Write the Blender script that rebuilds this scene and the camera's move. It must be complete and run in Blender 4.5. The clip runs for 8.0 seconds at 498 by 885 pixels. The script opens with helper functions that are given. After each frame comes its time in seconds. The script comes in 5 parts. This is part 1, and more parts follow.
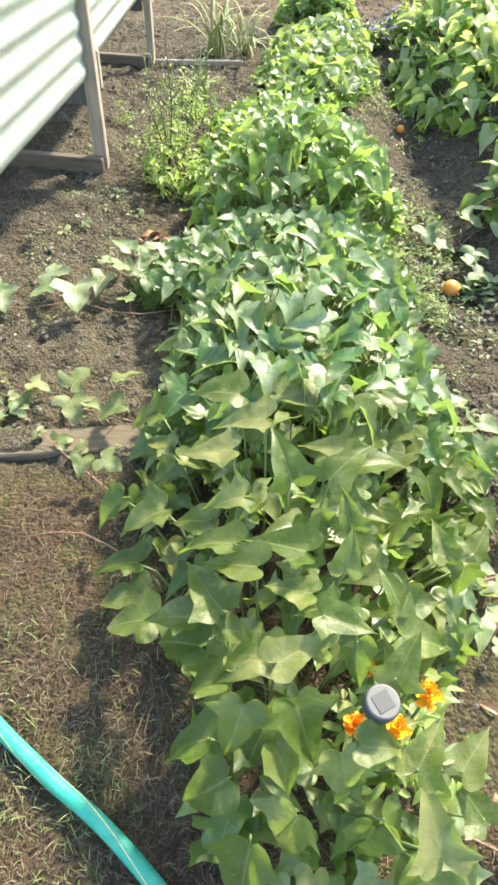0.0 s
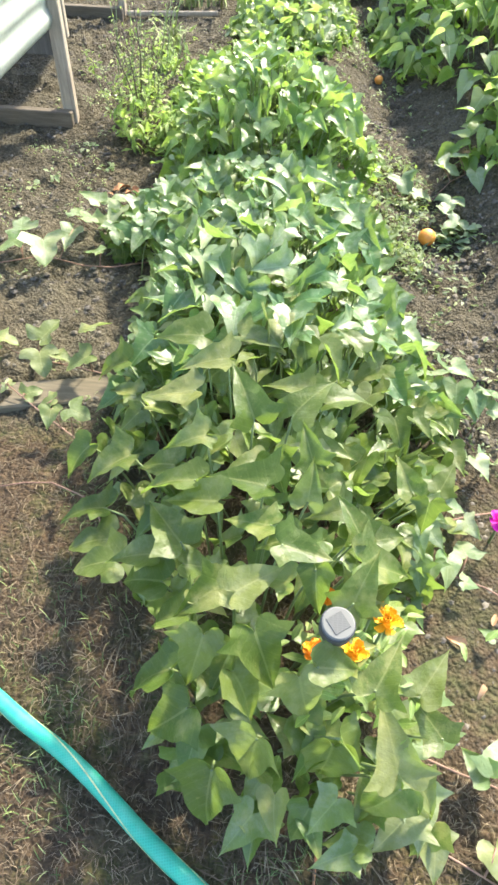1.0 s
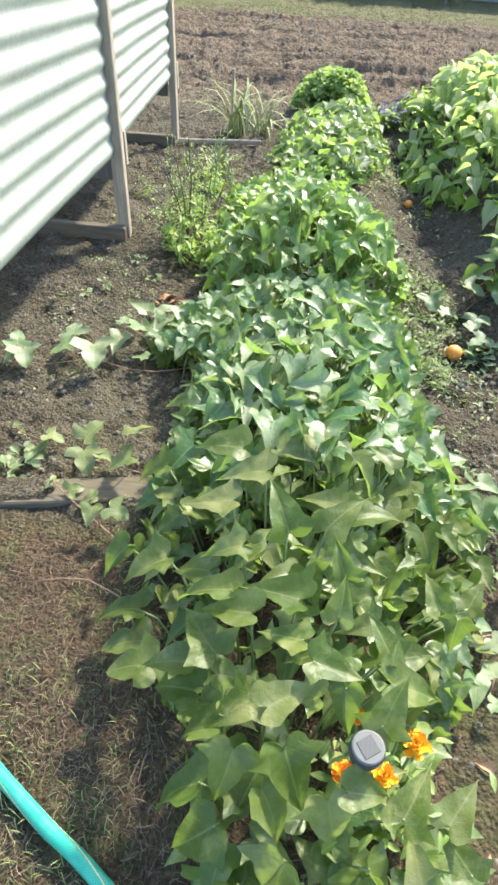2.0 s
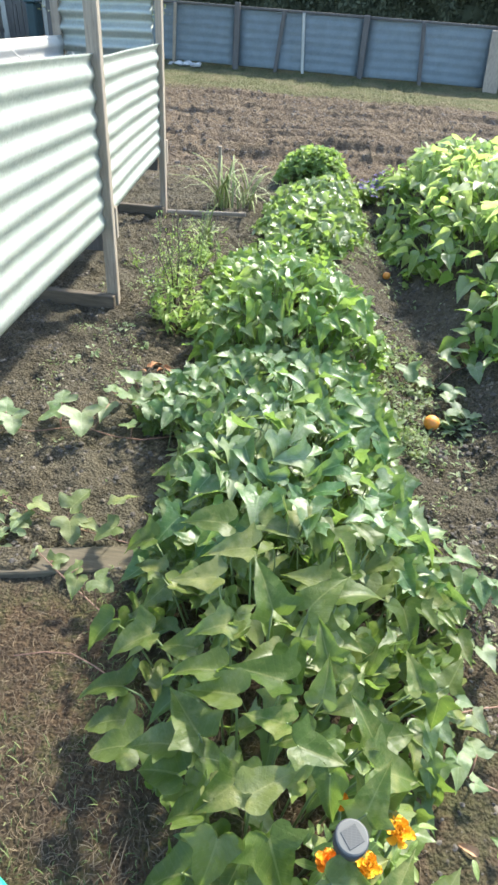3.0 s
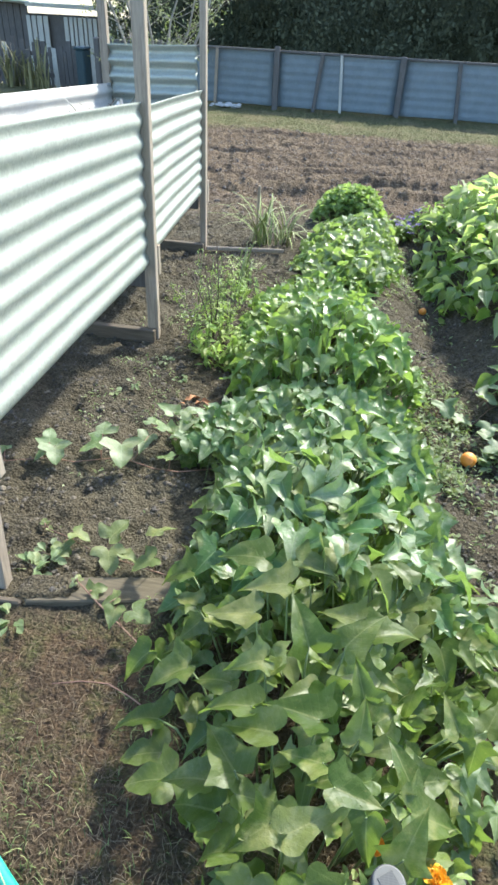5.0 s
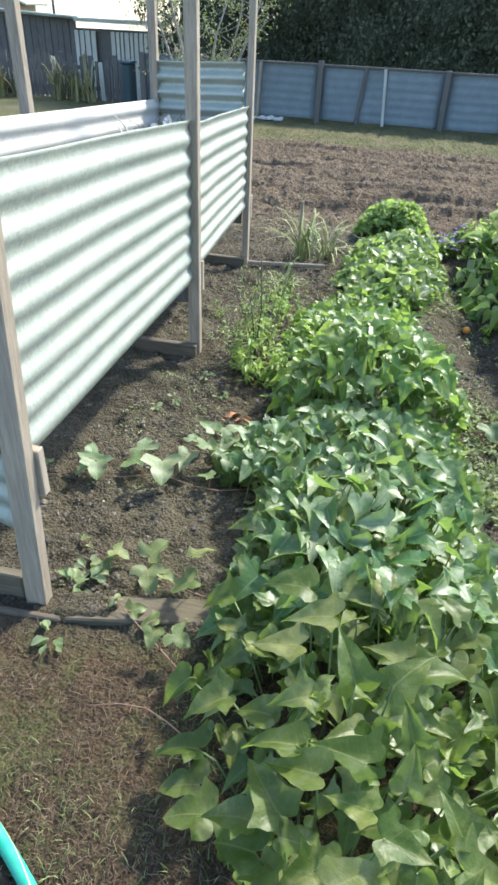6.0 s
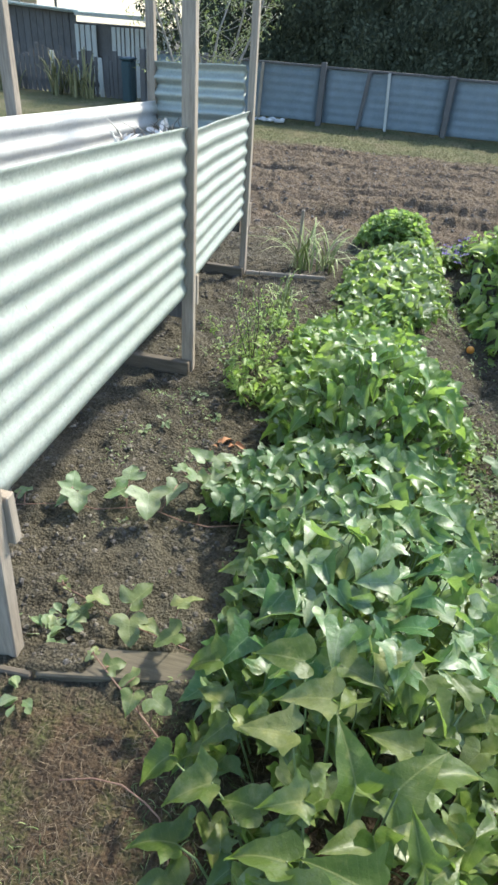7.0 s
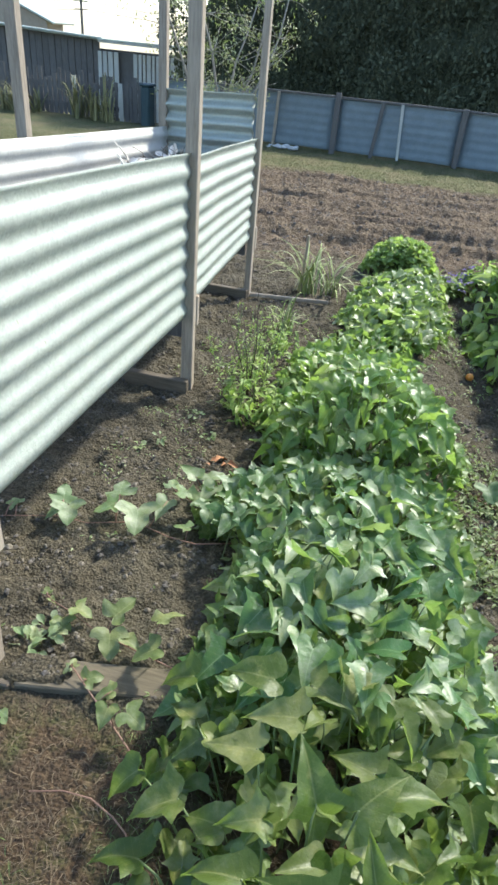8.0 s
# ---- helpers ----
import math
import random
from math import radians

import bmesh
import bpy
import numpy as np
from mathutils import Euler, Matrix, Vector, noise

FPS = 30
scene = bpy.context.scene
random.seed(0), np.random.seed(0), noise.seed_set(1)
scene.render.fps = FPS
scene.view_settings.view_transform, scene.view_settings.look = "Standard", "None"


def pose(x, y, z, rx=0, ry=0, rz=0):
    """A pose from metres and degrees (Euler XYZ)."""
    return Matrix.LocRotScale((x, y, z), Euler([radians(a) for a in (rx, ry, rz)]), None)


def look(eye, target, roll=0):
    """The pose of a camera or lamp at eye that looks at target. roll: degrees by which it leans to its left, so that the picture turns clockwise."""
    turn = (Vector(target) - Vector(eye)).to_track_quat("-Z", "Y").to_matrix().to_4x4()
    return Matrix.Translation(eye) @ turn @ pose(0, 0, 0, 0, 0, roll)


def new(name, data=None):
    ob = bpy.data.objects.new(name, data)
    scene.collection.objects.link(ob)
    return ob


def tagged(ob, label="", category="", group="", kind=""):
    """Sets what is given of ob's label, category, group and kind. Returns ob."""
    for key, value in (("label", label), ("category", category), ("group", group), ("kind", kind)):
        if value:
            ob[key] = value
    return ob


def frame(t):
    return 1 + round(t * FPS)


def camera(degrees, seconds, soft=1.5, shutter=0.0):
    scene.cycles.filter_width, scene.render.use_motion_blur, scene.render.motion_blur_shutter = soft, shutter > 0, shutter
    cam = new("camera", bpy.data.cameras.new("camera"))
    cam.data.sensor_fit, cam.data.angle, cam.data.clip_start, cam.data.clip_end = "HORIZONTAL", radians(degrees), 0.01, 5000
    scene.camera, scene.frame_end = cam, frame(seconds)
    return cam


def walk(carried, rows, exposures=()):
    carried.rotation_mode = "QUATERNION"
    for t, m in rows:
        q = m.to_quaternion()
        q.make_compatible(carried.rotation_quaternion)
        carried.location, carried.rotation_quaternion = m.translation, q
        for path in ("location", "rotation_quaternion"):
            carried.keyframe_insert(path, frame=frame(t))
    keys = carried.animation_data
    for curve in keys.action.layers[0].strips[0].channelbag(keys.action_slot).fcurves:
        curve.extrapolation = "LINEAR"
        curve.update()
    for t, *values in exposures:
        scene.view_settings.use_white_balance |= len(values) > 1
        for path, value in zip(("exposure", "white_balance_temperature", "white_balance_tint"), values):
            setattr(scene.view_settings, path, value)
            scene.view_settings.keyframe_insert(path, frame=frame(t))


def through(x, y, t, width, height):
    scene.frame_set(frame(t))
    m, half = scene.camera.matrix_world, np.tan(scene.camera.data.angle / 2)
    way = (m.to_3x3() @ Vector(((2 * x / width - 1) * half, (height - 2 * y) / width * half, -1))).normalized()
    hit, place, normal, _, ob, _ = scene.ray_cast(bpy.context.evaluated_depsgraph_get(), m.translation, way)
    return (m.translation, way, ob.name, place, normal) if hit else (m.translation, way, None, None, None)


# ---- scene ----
cam = camera(42.8, 8.0, soft=2.8)
PATH = [
    (0, (-0.213, 0.086, 1.462), (-0.324, 1.43, -0.015), 2.7),
    (0.5, (-0.165, 0.053, 1.423), (-0.256, 1.344, -0.102), 2.4),
    (1, (-0.143, 0.044, 1.407), (-0.223, 1.328, -0.124), 2.4),
    (1.5, (-0.154, 0.037, 1.455), (-0.272, 1.424, 0.02), 2.5),
    (2, (-0.175, 0.031, 1.5), (-0.354, 1.499, 0.154), 2.4),
    (3.5, (-0.195, 0.033, 1.597), (-0.323, 1.634, 0.406), 4.5),
    (4, (-0.206, 0.022, 1.598), (-0.388, 1.62, 0.409), 4.1),
    (4.5, (-0.197, 0.012, 1.604), (-0.39, 1.624, 0.436), 3.7),
    (5, (-0.205, 0.015, 1.612), (-0.458, 1.632, 0.463), 2.8),
    (6.5, (-0.287, 0.129, 1.641), (-0.654, 1.739, 0.514), 2.7),
    (7, (-0.308, 0.255, 1.646), (-0.639, 1.87, 0.514), 4.1),
    (7.5, (-0.32, 0.321, 1.64), (-0.655, 1.952, 0.533), 4.2),
    (8, (-0.231, 0.25, 1.658), (-0.604, 1.893, 0.579), 5.2),
]
EXPOSURE = [(0, 2.51, 6940, 7), (0.6, 2.57, 6790, 7), (1.0, 2.60, 6690, 7), (1.5, 2.55, 6490, 7), (2.0, 2.30, 6390, 7), (3.5, 2.12, 6140, 6), (5.0, 2.00, 6040, 6), (6.5, 1.82, 6040, 6), (8.0, 1.72, 6040, 6)]
walk(cam, [(t, look(eye, target, roll)) for t, eye, target, roll in PATH], EXPOSURE)

# ---- light ----
SUN_DIR = Vector((0.42, 0.73, 0.76)).normalized()
world = bpy.data.worlds.new("sky")
scene.world = world
world.use_nodes = True
wn = world.node_tree.nodes
sky = wn.new("ShaderNodeTexSky")
sky.sky_type = "NISHITA"
sky.sun_disc = False
sky.sun_elevation = math.asin(SUN_DIR.z)
sky.sun_rotation = math.atan2(SUN_DIR.x, SUN_DIR.y)
sky.dust_density = 2.5
sky.ozone_density = 0.9
sky.altitude = 800
wn["Background"].inputs["Strength"].default_value = 0.15
world.node_tree.links.new(sky.outputs["Color"], wn["Background"].inputs["Color"])
sun_data = bpy.data.lights.new("sun", "SUN")
sun_data.energy, sun_data.angle, sun_data.color = 2.7, radians(4.0), (1.0, 0.92, 0.78)
sun = new("sun", sun_data)
sun.matrix_world = look(SUN_DIR * 30, (0, 0, 0))

rng = random.Random(7)


# ---- materials ----
class Mat:
    """A node material with a Principled shader, and short ways to add nodes."""

    def __init__(self, name, rough=0.7, metal=0.0, spec=0.5):
        self.mat = bpy.data.materials.new(name)
        self.mat.use_nodes = True
        self.tree = self.mat.node_tree
        self.bsdf = self.tree.nodes["Principled BSDF"]
        self.bsdf.inputs["Roughness"].default_value = rough
        self.bsdf.inputs["Metallic"].default_value = metal
        self.bsdf.inputs["Specular IOR Level"].default_value = spec

    def node(self, kind, **settings):
        n = self.tree.nodes.new(kind)
        for k, v in settings.items():
            setattr(n, k, v)
        return n

    def link(self, a, b):
        self.tree.links.new(a, b)

    def put(self, value, socket):
        if isinstance(value, bpy.types.NodeSocket):
            self.link(value, socket)
        else:
            socket.default_value = (*value, 1.0) if isinstance(value, tuple) and len(value) == 3 and socket.type == "RGBA" else value

    def coord(self, which="Object", scale=(1, 1, 1)):
        c = self.node("ShaderNodeTexCoord")
        m = self.node("ShaderNodeMapping")
        m.inputs["Scale"].default_value = scale
        self.link(c.outputs[which], m.inputs["Vector"])
        return m.outputs["Vector"]

    def place(self, scale=(1, 1, 1)):
        g = self.node("ShaderNodeNewGeometry")
        m = self.node("ShaderNodeMapping")
        m.inputs["Scale"].default_value = scale
        self.link(g.outputs["Position"], m.inputs["Vector"])
        return m.outputs["Vector"]

    def noise(self, vec, scale, detail=4.0, rough=0.6):
        n = self.node("ShaderNodeTexNoise")
        n.inputs["Scale"].default_value = scale
        n.inputs["Detail"].default_value = detail
        n.inputs["Roughness"].default_value = rough
        self.link(vec, n.inputs["Vector"])
        return n.outputs["Fac"]

    def voronoi(self, vec, scale, out="Color"):
        n = self.node("ShaderNodeTexVoronoi")
        n.inputs["Scale"].default_value = scale
        self.link(vec, n.inputs["Vector"])
        return n.outputs[out]

    def ramp(self, fac, *stops):
        n = self.node("ShaderNodeValToRGB")
        el = n.color_ramp.elements
        while len(el) < len(stops):
            el.new(0.5)
        for e, (p, c) in zip(el, stops):
            e.position = p
            e.color = (*c, 1.0) if isinstance(c, tuple) else (c, c, c, 1.0)
        self.link(fac, n.inputs["Fac"])
        return n.outputs["Color"]

    def mix(self, fac, a, b, mode="MIX"):
        n = self.node("ShaderNodeMix", data_type="RGBA", blend_type=mode)
        self.put(fac, n.inputs[0])
        self.put(a, n.inputs[6])
        self.put(b, n.inputs[7])
        return n.outputs[2]

    def math(self, op, a, b=0.0, c=0.0):
        n = self.node("ShaderNodeMath", operation=op)
        for v, s in zip((a, b, c), n.inputs):
            self.put(v, s)
        return n.outputs[0]

    def bump(self, height, strength=0.3, distance=0.01):
        n = self.node("ShaderNodeBump")
        n.inputs["Strength"].default_value = strength
        n.inputs["Distance"].default_value = distance
        self.link(height, n.inputs["Height"])
        self.link(n.outputs["Normal"], self.bsdf.inputs["Normal"])
        return n.outputs["Normal"]

    def colour(self, value):
        self.put(value, self.bsdf.inputs["Base Color"])
        return self

    def rough(self, value):
        self.put(value, self.bsdf.inputs["Roughness"])


def ground_material():
    m = Mat("earth", 0.95, spec=0.2)
    p = m.place()
    att = m.node("ShaderNodeVertexColor", layer_name="cover")
    sep = m.node("ShaderNodeSeparateColor")
    m.link(att.outputs["Color"], sep.inputs[0])
    grass, thatch, tilled = sep.outputs[0], sep.outputs[1], sep.outputs[2]
    big, mid, fine = m.noise(p, 1.7, 3), m.noise(p, 9, 5, 0.7), m.noise(p, 70, 5, 0.75)
    soil = m.ramp(mid, (0.3, (0.034, 0.027, 0.016)), (0.52, (0.084, 0.067, 0.041)), (0.72, (0.176, 0.145, 0.092)))
    soil = m.mix(0.55, soil, m.ramp(fine, (0.3, (0.025, 0.020, 0.012)), (0.7, (0.233, 0.201, 0.134))))
    # gaps between crumbs are darkened in the colour, like shade in the crevices
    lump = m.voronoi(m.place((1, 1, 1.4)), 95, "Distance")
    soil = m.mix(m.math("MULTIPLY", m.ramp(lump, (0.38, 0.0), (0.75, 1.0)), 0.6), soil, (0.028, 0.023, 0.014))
    soil = m.mix(m.math("MULTIPLY", m.ramp(big, (0.45, 0.0), (0.65, 1.0)), 0.30), soil, (0.180, 0.163, 0.116))
    red = m.ramp(mid, (0.3, (0.091, 0.062, 0.038)), (0.7, (0.249, 0.181, 0.113)))
    red = m.mix(0.5, red, m.ramp(fine, (0.3, (0.048, 0.032, 0.019)), (0.75, (0.294, 0.223, 0.141))))
    # dark streaks along the rows: shade of the furrows put into the soil colour
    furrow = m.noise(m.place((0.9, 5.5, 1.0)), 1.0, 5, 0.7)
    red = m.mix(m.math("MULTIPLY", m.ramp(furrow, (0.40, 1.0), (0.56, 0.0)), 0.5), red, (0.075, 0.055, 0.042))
    straw = m.ramp(m.noise(m.place((30, 60, 40)), 1.0, 4, 0.7), (0.58, 0.0), (0.72, 1.0))
    red = m.mix(m.math("MULTIPLY", straw, 0.6), red, (0.36, 0.275, 0.19))
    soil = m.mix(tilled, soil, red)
    strand = m.noise(m.place((90, 14, 40)), 1.3, 4, 0.7)
    strand2 = m.noise(m.place((16, 80, 40)), 1.3, 4, 0.7)
    dead = m.ramp(m.math("MAXIMUM", strand, strand2), (0.42, (0.044, 0.029, 0.016)), (0.6, (0.107, 0.071, 0.040)), (0.78, (0.220, 0.162, 0.093)))
    moss = m.ramp(fine, (0.35, (0.040, 0.056, 0.015)), (0.7, (0.141, 0.172, 0.049)))
    dead = m.mix(m.math("MULTIPLY", m.ramp(m.noise(p, 4.2, 4, 0.7), (0.47, 0.0), (0.62, 1.0)), 0.6), dead, moss)
    bare = m.ramp(m.noise(p, 3.1, 5, 0.65), (0.46, 0.0), (0.60, 1.0))
    dead = m.mix(m.math("MULTIPLY", bare, 0.6), dead, m.ramp(fine, (0.3, (0.028, 0.020, 0.012)), (0.7, (0.097, 0.071, 0.046))))
    soil = m.mix(thatch, soil, dead)
    lawn = m.ramp(m.noise(p, 25, 5, 0.75), (0.3, (0.06, 0.064, 0.026)), (0.55, (0.125, 0.125, 0.052)), (0.75, (0.21, 0.19, 0.095)))
    lawn = m.mix(m.ramp(big, (0.45, 0.0), (0.7, 0.7)), lawn, (0.19, 0.155, 0.085))
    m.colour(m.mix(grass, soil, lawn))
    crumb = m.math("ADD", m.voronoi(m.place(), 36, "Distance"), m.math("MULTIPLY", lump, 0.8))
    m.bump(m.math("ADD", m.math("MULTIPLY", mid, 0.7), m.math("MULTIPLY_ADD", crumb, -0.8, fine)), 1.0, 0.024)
    return m.mat


def clod_material(name="clod", stops=((0.0, (0.080, 0.065, 0.040)), (0.6, (0.152, 0.124, 0.077)), (1.0, (0.267, 0.226, 0.144)))):
    m = Mat(name, 0.95, spec=0.2)
    g = m.node("ShaderNodeNewGeometry")
    c = m.ramp(g.outputs["Random Per Island"], *stops)
    m.colour(m.mix(0.4, c, m.ramp(m.noise(m.place(), 120, 4), (0.3, 0.03), (0.7, 0.2)), "MIX"))
    m.bump(m.noise(m.place(), 160, 4), 0.5, 0.004)
    return m.mat


def straw_material(name, dark, mid, light, sheen=0.3):
    m = Mat(name, 0.8, spec=sheen)
    g = m.node("ShaderNodeNewGeometry")
    m.colour(m.ramp(g.outputs["Random Per Island"], (0.0, dark), (0.55, mid), (1.0, light)))
    return m.mat


def timber_material(name, dark, light, scale=(14, 14, 1.2)):
    m = Mat(name, 0.85, spec=0.25)
    v = m.coord("Object", scale)
    grain = m.noise(v, 6, 6, 0.7)
    blot = m.noise(m.coord("Object"), 4, 3)
    c = m.ramp(grain, (0.3, dark), (0.68, light))
    info = m.node("ShaderNodeObjectInfo")
    c = m.mix(m.math("MULTIPLY", blot, 0.45), c, tuple(0.55 * a for a in dark))
    c = m.mix(m.math("MULTIPLY", info.outputs["Random"], 0.25), c, light)
    m.colour(c)
    m.bump(grain, 0.5, 0.003)
    return m.mat


def iron_material(name, base, dull, rust, metal):
    m = Mat(name, 0.42, metal, 0.4)
    v = m.coord("Object")
    cell = m.node("ShaderNodeTexVoronoi")
    cell.inputs["Scale"].default_value = 105
    m.link(v, cell.inputs["Vector"])
    sp = m.node("ShaderNodeSeparateColor")
    m.link(cell.outputs["Color"], sp.inputs[0])
    off = m.node("ShaderNodeVectorMath", operation="SUBTRACT")
    m.link(v, off.inputs[0])
    m.link(cell.outputs["Position"], off.inputs[1])
    lean = m.node("ShaderNodeVectorMath", operation="SUBTRACT")
    m.link(cell.outputs["Color"], lean.inputs[0])
    lean.inputs[1].default_value = (0.5, 0.5, 0.5)
    facet = m.node("ShaderNodeVectorMath", operation="DOT_PRODUCT")
    m.link(off.outputs[0], facet.inputs[0])
    m.link(lean.outputs[0], facet.inputs[1])
    blot = m.noise(v, 5, 5, 0.65)
    c = m.mix(m.ramp(blot, (0.35, 0.0), (0.7, 1.0)), base, dull)
    c = m.mix(m.math("MULTIPLY", sp.outputs[0], 0.34), c, tuple(min(1, a * 1.25) for a in base))
    streak = m.noise(m.coord("Object", (2, 2, 30)), 3, 4, 0.7)
    c = m.mix(m.math("MULTIPLY", m.ramp(streak, (0.62, 0.0), (0.8, 1.0)), 0.5), c, dull)
    spots = m.ramp(m.noise(v, 23, 3), (0.71, 0.0), (0.76, 1.0))
    c = m.mix(m.math("MULTIPLY", spots, 0.6), c, rust)
    m.colour(c)
    m.rough(m.math("MULTIPLY_ADD", blot, 0.22, m.math("MULTIPLY_ADD", sp.outputs[1], 0.14, 0.33)))
    grain = m.math("MULTIPLY_ADD", m.noise(v, 14, 3), 0.004, m.math("MULTIPLY", m.noise(v, 120, 3, 0.7), 0.0006))
    m.bump(m.math("MULTIPLY_ADD", facet.outputs["Value"], 0.15, grain), 1.0, 1.0)
    return m.mat


def leaf_material(name, dark, light, pale, joined=False, gloss=0.36, through=0.35, glow=(0.42, 0.62, 0.10), veins=7.0, worn=0.45, dust_sheen=0.3, sheen=0.5):
    """Leaf skin: uneven green, paler ribs, waxy gloss, and light that shines through."""
    m = Mat(name, gloss, spec=sheen)
    if joined:
        rnd = m.node("ShaderNodeNewGeometry").outputs["Random Per Island"]
    else:
        rnd = m.node("ShaderNodeObjectInfo").outputs["Random"]
    uv = m.node("ShaderNodeUVMap")
    sx = m.node("ShaderNodeSeparateXYZ")
    m.link(uv.outputs["UV"], sx.inputs[0])
    u = m.math("ABSOLUTE", m.math("SUBTRACT", sx.outputs[0], 0.5))
    v = sx.outputs[1]
    rib = m.math("LESS_THAN", u, m.math("MULTIPLY_ADD", v, -0.012, 0.018))
    saw = m.math("FRACT", m.math("MULTIPLY", m.math("SUBTRACT", v, m.math("MULTIPLY", u, 0.75)), veins))
    side = m.math("LESS_THAN", m.math("ABSOLUTE", m.math("SUBTRACT", saw, 0.5)), 0.055)
    vein = m.math("MAXIMUM", rib, m.math("MULTIPLY", side, 0.22))
    patch = m.noise(m.place(), 28, 5, 0.7)
    c = m.mix(m.ramp(patch, (0.3, 0.0), (0.7, 1.0)), dark, light)
    hue = m.math("FRACT", m.math("MULTIPLY", rnd, 7.3))
    c = m.mix(m.ramp(hue, (0.55, 0.0), (1.0, 0.55)), c, tuple(a * b for a, b in zip(light, (0.62, 0.95, 0.5))))
    c = m.mix(m.ramp(rnd, (0.0, 0.0), (0.6, 0.2), (0.86, 0.45), (1.0, 0.95)), c, pale)
    blotch = m.ramp(m.math("ADD", m.noise(m.place(), 16, 5, 0.7), m.math("MULTIPLY", hue, 0.16)), (0.60, 0.0), (0.74, 1.0))
    c = m.mix(m.math("MULTIPLY", blotch, worn), c, (0.33, 0.31, 0.115))
    # pale flecks: leaf dust and also the silvery sheen, painted into the colour
    dust_sheen_mask = m.ramp(m.math("ADD", m.noise(m.place(), 21, 6, 0.75), m.math("MULTIPLY", rnd, 0.14)), (0.56, 0.0), (0.72, 1.0))
    c = m.mix(m.math("MULTIPLY", dust_sheen_mask, dust_sheen), c, (0.36, 0.37, 0.27))
    spots = m.ramp(m.noise(m.place(), 130, 2), (0.69, 0.0), (0.73, 1.0))
    c = m.mix(m.math("MULTIPLY", spots, 0.4), c, (0.28, 0.22, 0.08))
    c = m.mix(m.math("MULTIPLY", vein, 0.42), c, tuple(min(1, 1.5 * a + 0.03) for a in pale))
    m.colour(c)
    grit = m.noise(m.place(), 190, 4, 0.7)
    m.rough(m.math("MULTIPLY_ADD", grit, 0.14, m.math("MULTIPLY_ADD", patch, 0.25, gloss - 0.19)))
    nrm = m.bump(m.math("ADD", m.math("MULTIPLY_ADD", grit, 0.2, m.math("MULTIPLY", vein, -0.6)), m.noise(m.place(), 75, 3, 0.6)), 0.38, 0.005)
    t = m.node("ShaderNodeBsdfTranslucent")
    m.put(m.mix(0.55, c, glow), t.inputs["Color"])
    m.link(nrm, t.inputs["Normal"])
    mx = m.node("ShaderNodeMixShader")
    mx.inputs[0].default_value = through
    m.link(m.bsdf.outputs[0], mx.inputs[1])
    m.link(t.outputs[0], mx.inputs[2])
    m.link(mx.outputs[0], m.tree.nodes["Material Output"].inputs["Surface"])
    return m.mat


def plain(name, colour, rough=0.6, metal=0.0, vary=0.15, scale=20):
    m = Mat(name, rough, metal)
    n = m.noise(m.coord("Object"), scale, 4)
    m.colour(m.mix(m.ramp(n, (0.3, 0.0), (0.7, 1.0)), tuple(a * (1 - vary) for a in colour), tuple(min(1, a * (1 + vary)) for a in colour)))
    return m.mat


EARTH = ground_material()
CLOD = clod_material("clod", ((0.0, (0.050, 0.037, 0.022)), (0.6, (0.110, 0.084, 0.051)), (1.0, (0.235, 0.188, 0.121))))
RED_CLOD = clod_material("tilled_clod", ((0.0, (0.13, 0.10, 0.073)), (0.6, (0.20, 0.158, 0.118)), (1.0, (0.31, 0.25, 0.185))))
STRAW = straw_material("dry_straw", (0.060, 0.041, 0.025), (0.119, 0.086, 0.053), (0.221, 0.172, 0.107))
GREEN_BLADE = straw_material("green_blade", (0.055, 0.08, 0.025), (0.12, 0.16, 0.05), (0.26, 0.29, 0.12))
PALE_BLADE = straw_material("pale_blade", (0.145, 0.187, 0.060), (0.238, 0.281, 0.102), (0.408, 0.416, 0.230))
DULL_BLADE = straw_material("dull_blade", (0.11, 0.11, 0.045), (0.16, 0.155, 0.066), (0.25, 0.225, 0.11))
GREY_TIMBER = timber_material("grey_timber", (0.203, 0.162, 0.118), (0.415, 0.347, 0.267))
SILL_TIMBER = timber_material("sill_timber", (0.058, 0.045, 0.032), (0.163, 0.132, 0.095), (1.2, 14, 14))
SLAB_TIMBER = timber_material("slab_timber", (0.080, 0.065, 0.043), (0.168, 0.139, 0.094), (1.2, 14, 14))
DARK_TIMBER = timber_material("dark_timber", (0.065, 0.060, 0.055), (0.155, 0.145, 0.135))
PALE_TIMBER = timber_material("pale_timber", (0.336, 0.328, 0.289), (0.528, 0.517, 0.468))
ZINC = iron_material("galvanised_iron", (0.369, 0.388, 0.336), (0.297, 0.323, 0.283), (0.197, 0.146, 0.092), 0.36)
# paler, creamier copy of the iron: sunlight on the inner sheets put in the colour
SUNLIT_ZINC = iron_material("sunlit_galvanised_iron", (0.484, 0.466, 0.418), (0.413, 0.400, 0.361), (0.203, 0.146, 0.099), 0.05)
BLUE_IRON = iron_material("blue_grey_iron", (0.152, 0.185, 0.201), (0.110, 0.138, 0.152), (0.120, 0.100, 0.078), 0.0)
LEAF_NEAR = leaf_material("sweet_potato_leaf_light", (0.034, 0.063, 0.010), (0.066, 0.100, 0.017), (0.162, 0.169, 0.051), gloss=0.40, through=0.34, worn=0.42, dust_sheen=0.14, sheen=0.32)
LEAF_MID = leaf_material("sweet_potato_leaf_deep", (0.032, 0.089, 0.025), (0.062, 0.142, 0.040), (0.206, 0.267, 0.115), gloss=0.37, through=0.34, worn=0.35, dust_sheen=0.45, sheen=0.45)
